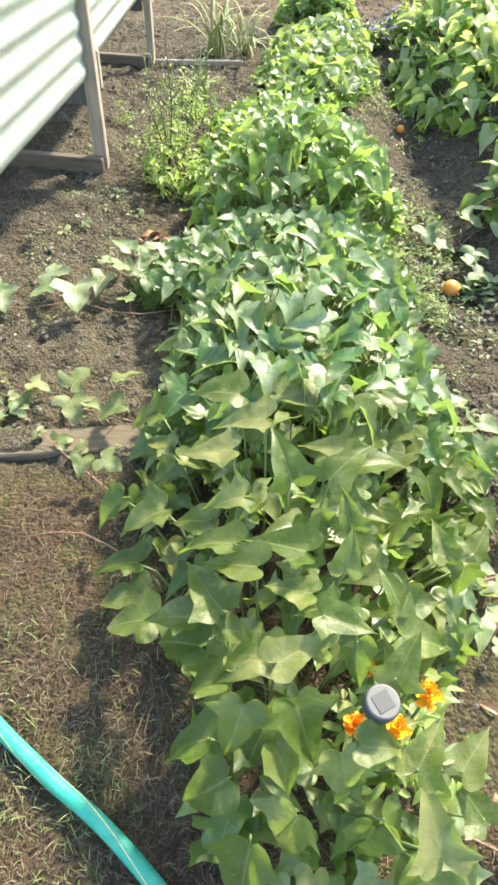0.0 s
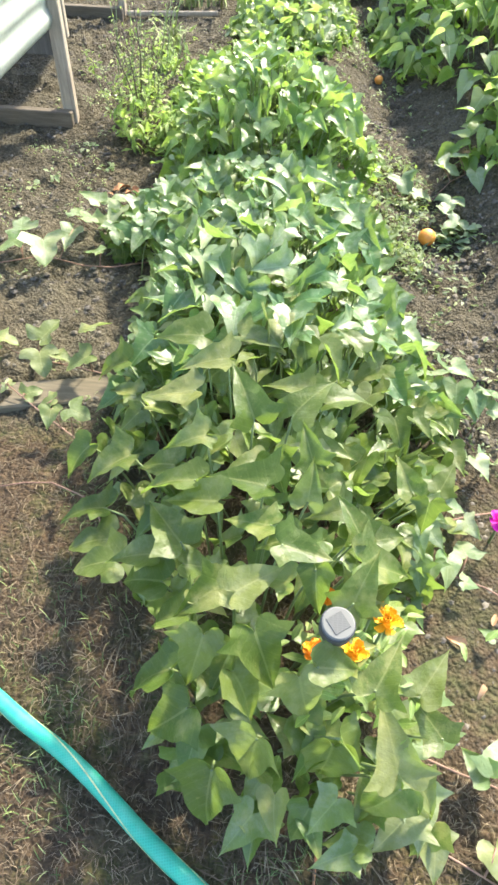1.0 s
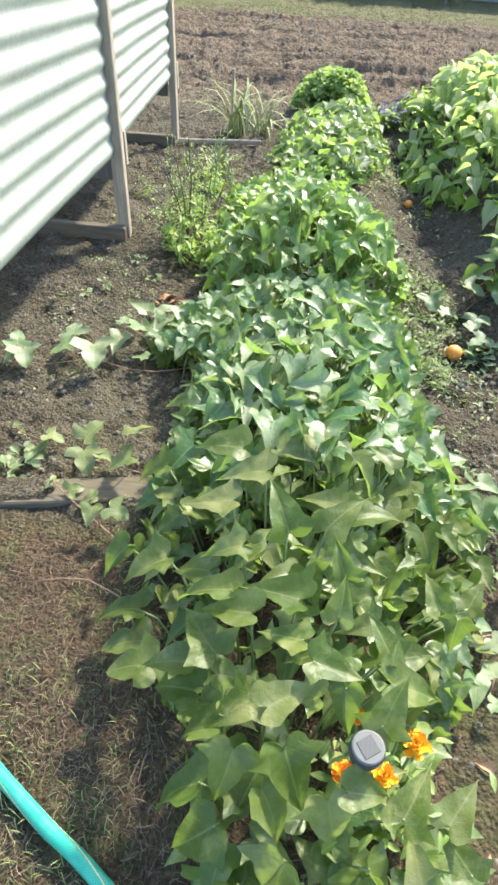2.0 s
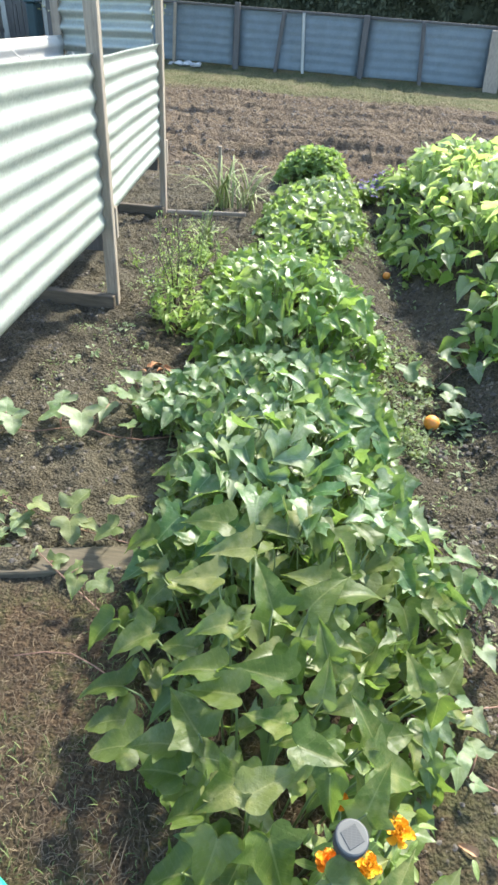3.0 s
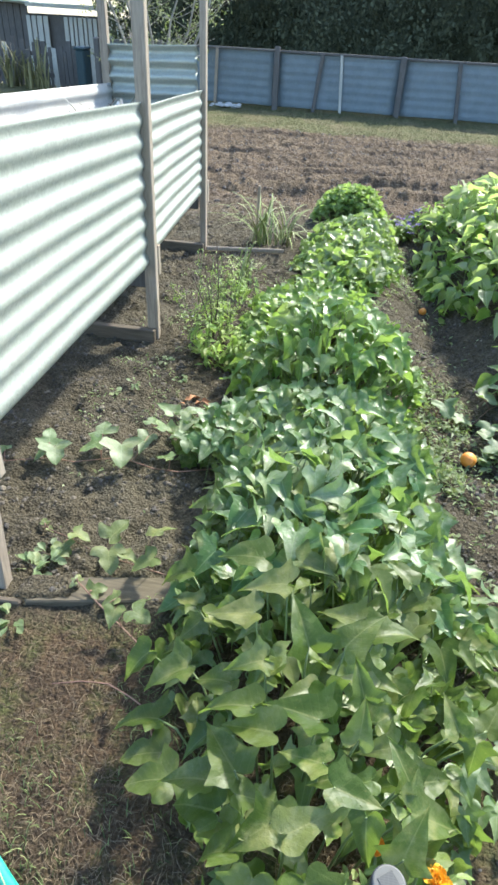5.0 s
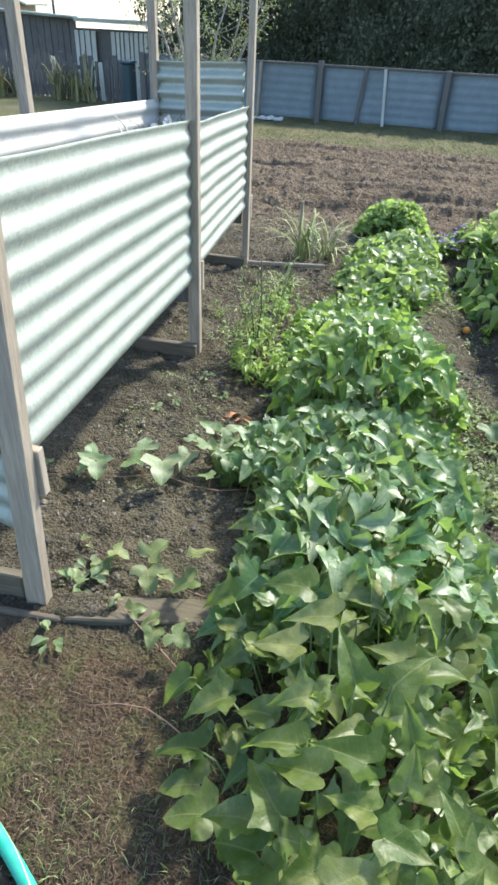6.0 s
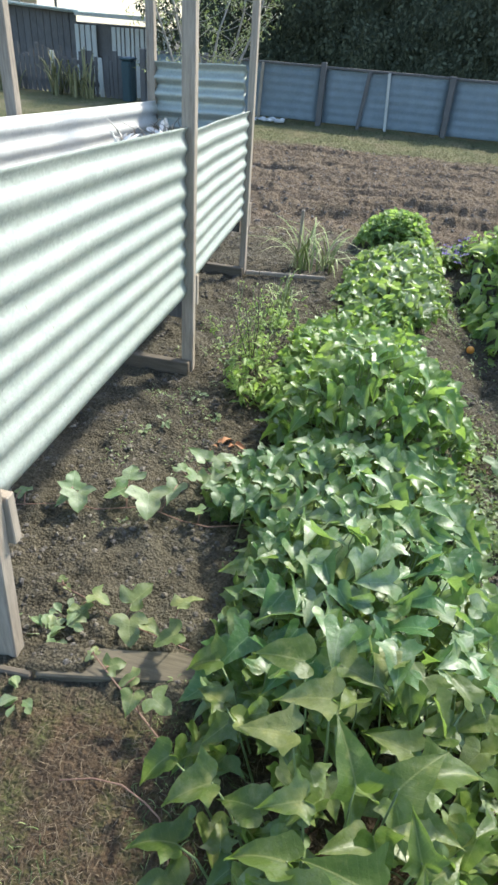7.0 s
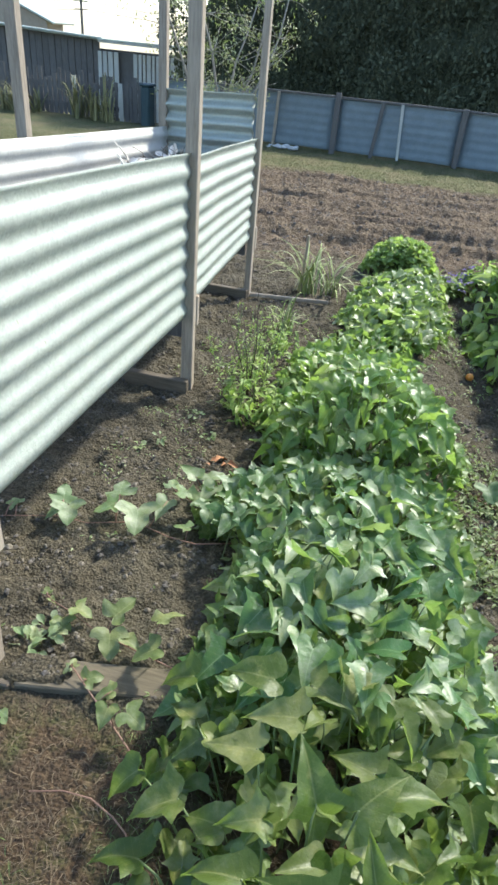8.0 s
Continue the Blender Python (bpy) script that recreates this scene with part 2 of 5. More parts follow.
LEAF_FAR = leaf_material("sweet_potato_leaf_fresh", (0.070, 0.118, 0.034), (0.122, 0.180, 0.054), (0.32, 0.35, 0.17), gloss=0.31, through=0.42, worn=0.2, dust_sheen=0.5)
LEAF_MOUND = leaf_material("sweet_potato_leaf_vivid", (0.048, 0.115, 0.020), (0.098, 0.195, 0.033), (0.25, 0.31, 0.09), gloss=0.33, through=0.42, worn=0.2, dust_sheen=0.25)
LEAF_PALE = leaf_material("runner_leaf", (0.082, 0.140, 0.054), (0.128, 0.191, 0.077), (0.223, 0.267, 0.126), gloss=0.48, worn=0.3, dust_sheen=0.45)
LEAF_YELLOWING = leaf_material("yellowing_leaf", (0.078, 0.115, 0.034), (0.120, 0.155, 0.048), (0.22, 0.225, 0.08), gloss=0.5, worn=0.4, dust_sheen=0.3)
LEAF_UNDER = leaf_material("sweet_potato_underleaf", (0.058, 0.105, 0.022), (0.10, 0.155, 0.034), (0.17, 0.21, 0.055), joined=True)
LEAF_UNDER_FAR = leaf_material("sweet_potato_fresh_underleaf", (0.055, 0.122, 0.023), (0.10, 0.185, 0.036), (0.19, 0.26, 0.06), joined=True, gloss=0.36, through=0.42, worn=0.2, dust_sheen=0.2)
# bean leaves in two tones: sun on the top ones, shade below, set by colour
LEAF_BEAN_LIT = leaf_material("bean_leaf_sunlit", (0.15, 0.215, 0.065), (0.26, 0.33, 0.115), (0.48, 0.51, 0.24), gloss=0.34, through=0.50, glow=(0.64, 0.84, 0.20), worn=0.15, dust_sheen=0.55)
LEAF_BEAN_SHADED = leaf_material("bean_leaf_shaded", (0.085, 0.165, 0.032), (0.14, 0.24, 0.045), (0.26, 0.34, 0.07), joined=True, through=0.5, worn=0.2, dust_sheen=0.1)
LEAF_WEED = leaf_material("weed_leaf", (0.12, 0.21, 0.038), (0.21, 0.32, 0.06), (0.36, 0.42, 0.12), joined=True, gloss=0.5, through=0.42)
LEAF_MAT = leaf_material("ground_weed_leaf", (0.10, 0.145, 0.055), (0.165, 0.205, 0.085), (0.29, 0.31, 0.17), joined=True, gloss=0.55, through=0.35)
LEAF_SEEDLING = leaf_material("seedling_leaf", (0.10, 0.15, 0.065), (0.16, 0.21, 0.095), (0.26, 0.30, 0.15), gloss=0.55)
LEAF_HERB = leaf_material("herb_leaf", (0.13, 0.20, 0.055), (0.22, 0.315, 0.085), (0.38, 0.45, 0.15), joined=True, gloss=0.5, through=0.5)
LEAF_SHRUB = leaf_material("shrub_leaf", (0.085, 0.095, 0.045), (0.155, 0.160, 0.07), (0.38, 0.35, 0.17), joined=True, through=0.2, gloss=0.5)
LEAF_HEDGE = straw_material("hedge_leaf", (0.060, 0.066, 0.040), (0.078, 0.085, 0.050), (0.096, 0.102, 0.058), 0.06)
RUBBLE = plain("rubble", (0.42, 0.41, 0.39), 0.9, vary=0.3)
STEM = plain("stem", (0.13, 0.17, 0.06), 0.5, scale=60)
VINE = plain("vine", (0.22, 0.12, 0.08), 0.6, scale=60)
BARK = plain("bark", (0.235, 0.215, 0.18), 0.9, vary=0.3, scale=30)
DARK_BARK = plain("dark_bark", (0.075, 0.06, 0.04), 0.9, vary=0.3, scale=8)


# ---- mesh helpers ----
def mesh_object(name, verts, faces, material, parent=None, label="", smooth=False, uvs=None):
    me = bpy.data.meshes.new(name)
    me.from_pydata([tuple(v) for v in verts], [], faces)
    if uvs is not None:
        layer = me.uv_layers.new(name="UVMap")
        idx = np.empty(len(me.loops), dtype=np.int64)
        me.loops.foreach_get("vertex_index", idx)
        layer.data.foreach_set("uv", np.asarray(uvs, dtype=np.float32)[idx].ravel())
    if smooth:
        me.polygons.foreach_set("use_smooth", [True] * len(me.polygons))
    me.materials.append(material)
    ob = new(name, me)
    if parent is not None:
        ob.parent = parent
        ob.matrix_basis = Matrix.Translation(-root_place(parent))
    return tagged(ob, label)


def root_place(ob):
    p = ob.location.copy()
    while ob.parent:
        ob = ob.parent
        p += ob.location
    return p


def part(name, bm, material, parent=None, label="", smooth=False):
    me = bpy.data.meshes.new(name)
    bm.normal_update()
    bm.to_mesh(me)
    bm.free()
    if smooth:
        me.polygons.foreach_set("use_smooth", [True] * len(me.polygons))
    me.materials.append(material)
    ob = new(name, me)
    if parent is not None:
        ob.parent = parent
        ob.matrix_basis = Matrix.Translation(-root_place(parent))
    return tagged(ob, label)


def thing(name, place, label, category, group="", kind=""):
    ob = new(name)
    ob.location = place
    ob.empty_display_size = 0.1
    return tagged(ob, label, category, group, kind)


def box(bm, lo, hi, bevel=0.004, jitter=0.0, lean=(0, 0)):
    """An axis-parallel board with softened edges; lean shifts its top."""
    v = [bm.verts.new((x, y, z)) for z in (lo[2], hi[2]) for y in (lo[1], hi[1]) for x in (lo[0], hi[0])]
    for p in v[4:]:
        p.co.x += lean[0]
        p.co.y += lean[1]
    for p in v:
        p.co += Vector([rng.uniform(-jitter, jitter) for _ in range(3)])
    f = [bm.faces.new([v[i] for i in q]) for q in ((0, 2, 3, 1), (4, 5, 7, 6), (0, 1, 5, 4), (2, 6, 7, 3), (0, 4, 6, 2), (1, 3, 7, 5))]
    if bevel:
        edges = list({e for q in f for e in q.edges})
        bmesh.ops.bevel(bm, geom=edges, offset=bevel, segments=1, affect="EDGES", profile=0.5)
    return bm


def beam(bm, a, b, width, height, bevel=0.004):
    """A board from a to b, width across and height up."""
    a, b = Vector(a), Vector(b)
    d = (b - a).normalized()
    side = d.cross(Vector((0, 0, 1)))
    side = side.normalized() if side.length > 0.01 else Vector((1, 0, 0))
    up = side.cross(d)
    v = [bm.verts.new(p + side * sx * width / 2 + up * sz * height / 2) for p in (a, b) for sx, sz in ((-1, -1), (1, -1), (1, 1), (-1, 1))]
    f = [bm.faces.new([v[i] for i in q]) for q in ((0, 1, 2, 3), (7, 6, 5, 4), (0, 4, 5, 1), (1, 5, 6, 2), (2, 6, 7, 3), (3, 7, 4, 0))]
    if bevel:
        bmesh.ops.bevel(bm, geom=list({e for q in f for e in q.edges}), offset=bevel, segments=1, affect="EDGES", profile=0.5)
    return bm


class Pile:
    """Gathers verts and faces of many small bits into one mesh."""

    def __init__(self):
        self.verts, self.faces, self.uvs = [], [], []

    def add(self, verts, faces, uvs=None):
        n = len(self.verts)
        self.verts.extend(verts)
        self.faces.extend(tuple(i + n for i in f) for f in faces)
        self.uvs.extend(uvs if uvs is not None else [(0.5, 0.5)] * len(verts))

    def tube(self, points, r0, r1, sides=4):
        pts = [Vector(p) for p in points]
        rings = []
        for i, p in enumerate(pts):
            d = (pts[min(i + 1, len(pts) - 1)] - pts[max(i - 1, 0)])
            d = d.normalized() if d.length > 1e-6 else Vector((0, 0, 1))
            a = d.cross(Vector((0.3, 0.9, 0.2))).normalized()
            b = d.cross(a)
            r = r0 + (r1 - r0) * i / max(1, len(pts) - 1)
            rings.append([p + (a * math.cos(t) + b * math.sin(t)) * r for t in [2 * math.pi * k / sides for k in range(sides)]])
        verts = [tuple(v) for ring in rings for v in ring]
        faces = [(i * sides + k, i * sides + (k + 1) % sides, (i + 1) * sides + (k + 1) % sides, (i + 1) * sides + k) for i in range(len(pts) - 1) for k in range(sides)]
        faces.append(tuple(range(sides - 1, -1, -1)))
        faces.append(tuple((len(pts) - 1) * sides + k for k in range(sides)))
        self.add(verts, faces)

    def leaf(self, shape, m):
        verts, faces, uvs = shape
        self.add([tuple(m @ Vector(v)) for v in verts], faces, uvs)

    def done(self, name, material, parent=None, label="", smooth=False):
        return mesh_object(name, self.verts, self.faces, material, parent, label, smooth, self.uvs)


# ---- leaf shapes: half outlines as (half width, distance along) ----
POTATO = ((0.0, 0.14), (0.05, 0.06), (0.12, 0.0), (0.22, -0.03), (0.32, 0.01), (0.40, 0.09), (0.57, 0.165), (0.43, 0.245), (0.34, 0.32), (0.31, 0.44), (0.235, 0.60), (0.14, 0.76), (0.058, 0.89), (0.018, 0.97), (0.0, 1.05))
LOBED = ((0.0, 0.14), (0.06, 0.04), (0.15, -0.03), (0.26, -0.05), (0.36, 0.0), (0.39, 0.07), (0.60, 0.13), (0.45, 0.22), (0.32, 0.31), (0.295, 0.42), (0.22, 0.60), (0.13, 0.76), (0.053, 0.89), (0.016, 0.97), (0.0, 1.06))
SHOULDERED = ((0.0, 0.14), (0.07, 0.03), (0.17, -0.04), (0.29, -0.03), (0.39, 0.06), (0.44, 0.18), (0.36, 0.29), (0.315, 0.43), (0.235, 0.60), (0.14, 0.76), (0.058, 0.89), (0.018, 0.97), (0.0, 1.04))
TRILOBED = ((0.0, 0.15), (0.10, 0.01), (0.26, -0.06), (0.44, -0.03), (0.56, 0.10), (0.65, 0.30), (0.46, 0.35), (0.30, 0.42), (0.34, 0.56), (0.29, 0.73), (0.16, 0.90), (0.05, 0.98), (0.0, 1.02))
ARROW = ((0.0, 0.10), (0.08, 0.02), (0.20, -0.03), (0.36, 0.01), (0.48, 0.11), (0.45, 0.22), (0.36, 0.36), (0.26, 0.53), (0.16, 0.72), (0.07, 0.88), (0.0, 1.0))
HEART = ((0.0, 0.08), (0.10, 0.0), (0.26, -0.03), (0.41, 0.05), (0.47, 0.20), (0.43, 0.38), (0.33, 0.56), (0.20, 0.75), (0.09, 0.90), (0.0, 1.0))
BEAN = ((0.0, 0.0), (0.14, 0.03), (0.30, 0.12), (0.38, 0.26), (0.34, 0.45), (0.22, 0.65), (0.08, 0.85), (0.02, 0.95), (0.0, 1.02))
ROUND = ((0.0, 0.0), (0.07, 0.10), (0.10, 0.28), (0.27, 0.42), (0.33, 0.62), (0.24, 0.85), (0.0, 1.0))
OVAL = ((0.0, 0.0), (0.14, 0.12), (0.22, 0.35), (0.20, 0.6), (0.10, 0.85), (0.0, 1.0))


def rounded(outline):
    """The same outline with a bent point between each two."""
    out = []
    for i in range(len(outline) - 1):
        a, b, c, d = (Vector(outline[min(max(k, 0), len(outline) - 1)]) for k in range(i - 1, i + 3))
        mid = (b + c) / 2 + (b + c - a - d) / 30
        out += [tuple(b), (max(0.0, mid.x), mid.y)]
    return tuple(out) + (outline[-1],)


def leaf_shape(outline, seed, fold=0.30, droop=0.30, wave=0.05, lobes=0.90, half=2):
    """A leaf one unit long with its stalk end at the origin, its tip along +y and its face up; half: strips each side of the rib."""
    r = random.Random(seed)
    base = outline[0][1]
    skew = r.uniform(-0.14, 0.14)
    fold_l, fold_r = fold * r.uniform(0.3, 1.5), fold * r.uniform(0.3, 1.5)
    dr, ph = droop * r.uniform(0.4, 1.7), r.uniform(0, 6)
    wl, wr = r.uniform(0.85, 1.12), r.uniform(0.85, 1.12)
    curl, twist = r.uniform(-0.35, 0.45), r.uniform(-0.25, 0.25)
    rim_l, rim_r = r.uniform(-0.02, 0.06), r.uniform(-0.02, 0.06)
    verts, uvs, faces = [], [], []

    def put(x, y, q=0.0):
        side = fold_r if x > 0 else fold_l
        quilt = 0.007 * math.sin(30 * (y - 0.7 * abs(x)) + ph) * min(1.0, 5 * abs(x))
        z = abs(x) * side - dr * max(0, y - 0.1) ** 2 + curl * x * x + twist * x * y + wave * math.sin(11 * y + ph + 4 * x) * (abs(x) * 2.2) + 0.5 * wave * math.sin(4 * y + ph) + quilt + (rim_r if x > 0 else rim_l) * q ** 6
        verts.append((x + skew * y * y, y - base, z))
        uvs.append((0.5 + x, max(0.0, min(1.0, y))))

    rows, wide = len(outline), 2 * half + 1
    for i, (w, y) in enumerate(outline):
        mid = max(y, base)
        rag = 0.0 if i in (0, rows - 1) else 0.2 / rows
        for k in range(-half, half + 1):
            q = abs(k) / half
            ww = (w + r.uniform(-rag, rag)) * (wl if k < 0 else wr) * lobes
            yy = y + r.uniform(-rag, rag) * 0.7
            put((1 if k > 0 else -1) * ww * q if k else 0.0, yy * q + mid * (1 - q), q)
    for i in range(rows - 1):
        a, b = wide * i, wide * (i + 1)
        for k in range(wide - 1):
            if i == 0:
                f = (a + half, b + k + 1, b + k)
            elif i == rows - 2:
                f = (a + k, a + k + 1, b + half)
            else:
                f = (a + k, a + k + 1, b + k + 1, b + k)
            faces.append(f)
    return verts, faces, uvs


def leaf_meshes(name, shapes, material):
    out = []
    for verts, faces, uvs in shapes:
        ob = mesh_object(name, verts, faces, material, smooth=True, uvs=uvs)
        me = ob.data
        bpy.data.objects.remove(ob)
        out.append(me)
    return out


def leaf_pose(p, size, heading, pitch, roll):
    """The stalk end at p; heading: where the tip points (degrees, 0 is +y, turning left); pitch: tip up; roll: about the rib."""
    return Matrix.Translation(p) @ Matrix.Rotation(radians(heading), 4, "Z") @ Matrix.Rotation(radians(pitch), 4, "X") @ Matrix.Rotation(radians(roll), 4, "Y") @ Matrix.Scale(size, 4)


def smoothstep(a, b, x):
    t = min(1.0, max(0.0, (x - a) / (b - a)))
    return t * t * (3 - 2 * t)


# ---- the ground ----
def ground_base(x, y):
    """Lie of the land: a potato bed, a furrow that sinks as it goes back, and a bean bed."""
    z = 0.0
    row = smoothstep(1.2, 2.1, y) * (1 - smoothstep(5.8, 6.8, y))
    fx, fz = 0.47 - 0.085 * (y - 2.25), -0.03 - 0.035 * (y - 2.25)
    u = x - fx
    z += row * fz * math.exp(-(u / 0.20) ** 2)
    z += row * 0.21 * smoothstep(0.0, 0.46, u) * (1 - smoothstep(1.5, 2.0, u))
    z += 0.09 * math.exp(-((x + 0.2) / 0.34) ** 2) * smoothstep(0.1, 0.7, y) * (1 - smoothstep(5.4, 6.0, y))
    return z


def ground_z(x, y):
    z = ground_base(x, y)
    near = abs(x) < 9 and -3 < y < 13
    if near:
        rough = 1.0 if y > 1.25 else 0.35
        z += rough * (0.026 * noise.noise((x * 2.3, y * 2.3, 1.0)) + 0.030 * noise.noise((x * 8, y * 8, 5.0)) + 0.020 * noise.noise((x * 19, y * 19, 2.0)) + 0.013 * noise.noise((x * 43, y * 43, 6.0)))
        if -1.2 < x < -0.55 and 1.12 < y < 1.5:
            off = y - 1.279 - 0.208 * (x + 1.10)
            bed = smoothstep(-1.16, -1.10, x) * (1 - smoothstep(0.055, 0.09, off)) * (1 - smoothstep(0.035, 0.05, -off)) * (1 - smoothstep(-0.62, -0.57, x))
            dirt = 0.036 + 0.35 * z if x + 0.3 * off < -0.955 + 0.05 * noise.noise((x * 30, y * 30, 3.0)) else 0.002
            z += bed * (dirt - z)
        till = smoothstep(5.6, 6.6, y) * (1 - smoothstep(9.9, 10.4, y)) * smoothstep(-4.6, -4.0, x)
        if till > 0:
            wob = 0.35 * noise.noise((x * 0.5, y * 0.4, 7.0))
            z += till * (0.070 * noise.noise((x * 0.16, (y + wob) * 4.4, 14.0)) + 0.020 * math.sin((y + wob) * 2 * math.pi / 0.62) + 0.045 * noise.noise((x * 0.5, y * 8.0, 9.0)) + 0.012 * noise.noise((x * 9, y * 13, 4.0)) + 0.013 * noise.noise((x * 21, y * 25, 4.0)) - 0.01)
    if y > 29:
        z -= 0.06 * (y - 29) * smoothstep(29, 40, y)
    if y > 13.5 or x < -9:
        z -= 0.7 * smoothstep(13.5, 16.5, y) * smoothstep(-4.0, -6.0, x)
    return z


def spread(lo, hi, step, far_lo, far_hi, grow=1.22):
    mid = list(np.arange(lo, hi + 1e-6, step))
    left, d, p = [], step, lo
    while p > far_lo:
        d *= grow
        p -= d
        left.append(p)
    right, d, p = [], step, mid[-1]
    while p < far_hi:
        d *= grow
        p += d
        right.append(p)
    return left[::-1] + mid + right


def build_ground():
    xs = spread(-2.4, 1.3, 0.015, -600, 600, 1.2)
    ys = [y for y in spread(-0.3, 5.6, 0.015, -600, 6.0, 1.2) if y <= 5.6]
    ys += list(np.arange(ys[-1] + 0.026, 10.5, 0.026))
    p, d = ys[-1], 0.05
    while p < 700:
        d *= 1.12
        p += d
        ys.append(p)
    nx, ny = len(xs), len(ys)
    verts = [(x, y, ground_z(x, y)) for y in ys for x in xs]
    faces = [(j * nx + i, j * nx + i + 1, (j + 1) * nx + i + 1, (j + 1) * nx + i) for j in range(ny - 1) for i in range(nx - 1)]
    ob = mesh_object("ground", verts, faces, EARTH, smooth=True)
    cols = np.zeros((len(verts), 4), dtype=np.float32)
    for k, (x, y, z) in enumerate(verts):
        e = 0.25 * noise.noise((x * 1.1, y * 1.1, 3.0)) + 0.12 * noise.noise((x * 5, y * 5, 3.0))
        thatch = 1 - smoothstep(1.12, 1.26, y + 0.25 * e)
        thatch *= 1 - 0.2 * smoothstep(0.15, 0.35, x + e) * smoothstep(0.35, 0.5, y + e)
        grass = smoothstep(10.1, 10.5, y + e) + smoothstep(-4.2, -4.7, x + e) * smoothstep(2, 3, y)
        tilled = smoothstep(5.4, 6.6, y + e)
        cols[k] = (min(1, grass), thatch, tilled, 1)
    att = ob.data.color_attributes.new("cover", "FLOAT_COLOR", "POINT")
    att.data.foreach_set("color", cols.ravel())
    return tagged(ob, "crumbly grey-brown garden soil with dry thatch, tilled ground and grass beyond", "ground", kind="structure")


build_ground()


# ---- corrugated enclosure ----
def corrugated(name, a, b, lows, highs, waves, material, parent=None, label="", depth=0.0075, seg=26, sag=0.006):
    """An upright sheet from a to b (x, y); its ridges run along it. lows and highs: edge heights at both ends."""
    a, b = Vector((*a, 0)), Vector((*b, 0))
    d = (b - a).normalized()
    n = Vector((d.y, -d.x, 0))
    k = round(waves * 8)
    verts, faces = [], []
    ph = rng.uniform(0, 6)
    for i in range(seg + 1):
        s = i / seg
        p = a.lerp(b, s)
        lo, hi = lows[0] + (lows[1] - lows[0]) * s, highs[0] + (highs[1] - highs[0]) * s
        wob = sag * math.sin(5 * s + ph) + 0.4 * sag * math.sin(13 * s + 2 * ph)
        for j in range(k + 1):
            t = j / k
            q = p + n * (depth * math.sin(2 * math.pi * waves * t - 1.2) + wob * (0.3 + t))
            verts.append((q.x, q.y, lo + (hi - lo) * t + 0.3 * sag * math.sin(7 * s + ph)))
    for i in range(seg):
        for j in range(k):
            c = i * (k + 1) + j
            faces.append((c, c + k + 1, c + k + 2, c + 1))
    ob = mesh_object(name, verts, faces, material, parent, label, smooth=True)
    mod = ob.modifiers.new("thickness", "SOLIDIFY")
    mod.thickness = 0.0016
    return ob


def post(name, x, y, z0, z1, wx, wy, material, label, lean=(0, 0), category="post", group="", parent=None):
    bm = bmesh.new()
    box(bm, (x - wx, y, z0), (x, y + wy, z1), 0.004, 0.0015, lean)
    ob = part(name, bm, material, parent, label)
    return ob


P1, P2, P3 = (-1.18, 1.27), (-1.24, 3.15), (-1.35, 4.72)
F1, F2, F3 = (-2.62, 1.62), (-2.09, 3.15), (-2.02, 4.72)

frame_thing = thing("corrugated_iron_enclosure", (-1.7, 3.0, 0.0), "enclosure of weathered galvanised corrugated iron on grey timber posts", "enclosure")
for (x, y), top, w in ((P1, 2.5, 0.070), (P2, 2.5, 0.060), (P3, 2.5, 0.044), (F2, 2.5, 0.055), (F3, 2.5, 0.055), (F1, 2.5, 0.066)):
    post("post", x, y, -0.12, top, w, 0.05, GREY_TIMBER, "upright weathered grey timber post", (0.13, 0) if (x, y) == P1 else (0, 0), parent=frame_thing)
corrugated("sheet", (P1[0] + 0.0, P1[1] + 0.055), (P2[0] - 0.042, P2[1] - 0.001), (0.545, 0.415), (1.335, 1.195), 8.3, ZINC, frame_thing, "galvanised corrugated iron sheet with bright ridges")
corrugated("sheet", (P2[0] - 0.040, P2[1] + 0.052), (P3[0] - 0.036, P3[1] - 0.001), (0.455, 0.405), (1.175, 1.085), 8.4, ZINC, frame_thing)
corrugated("sheet", (-2.118, 1.90), (F3[0] + 0.012, F3[1] - 0.001), (0.472, 0.40), (1.237, 1.09), 8.0, SUNLIT_ZINC, frame_thing, "weathered corrugated iron sheet, sunlit cream tone put in its colour", sag=0.003)
corrugated("sheet", (F1[0] + 0.02, F1[1] + 0.04), (-2.122, 1.90), (0.47, 0.472), (1.24, 1.237), 8.0, SUNLIT_ZINC, frame_thing, sag=0.002)
corrugated("sheet", (F3[0] - 0.005, F3[1] + 0.022), (P3[0] - 0.064, P3[1] + 0.022), (0.62, 0.62), (1.315, 1.335), 7.4, ZINC, frame_thing, depth=0.020)
corrugated("sheet", (F1[0] + 0.06, F1[1] + 0.03), (P1[0] - 0.046, P1[1] + 0.02), (0.29, 0.29), (1.05, 1.05), 8.4, ZINC, frame_thing)
for (x, y), z in ((P1, 0.43), (P2, 0.36), (P3, 0.34)):
    bm = bmesh.new()
    dx = 0.04 if (x, y) == P1 else 0.0
    box(bm, (x + dx - 0.035, y + 0.052, z), (x + dx + 0.004, y + 0.085, z + 0.16), 0.003)
    part("cleat", bm, GREY_TIMBER, frame_thing, "short timber cleat under the sheet")
for (xa, ya), (xb, yb), z in ((F2, P2, 0.300), (F3, P3, 0.300)):
    bm = bmesh.new()
    box(bm, (xa + 0.002, ya + 0.012, z), (xb - 0.062, yb + 0.038, z + 0.11), 0.004, 0.001)
    part("cross_rail", bm, DARK_TIMBER, frame_thing, "dark timber rail between two posts")


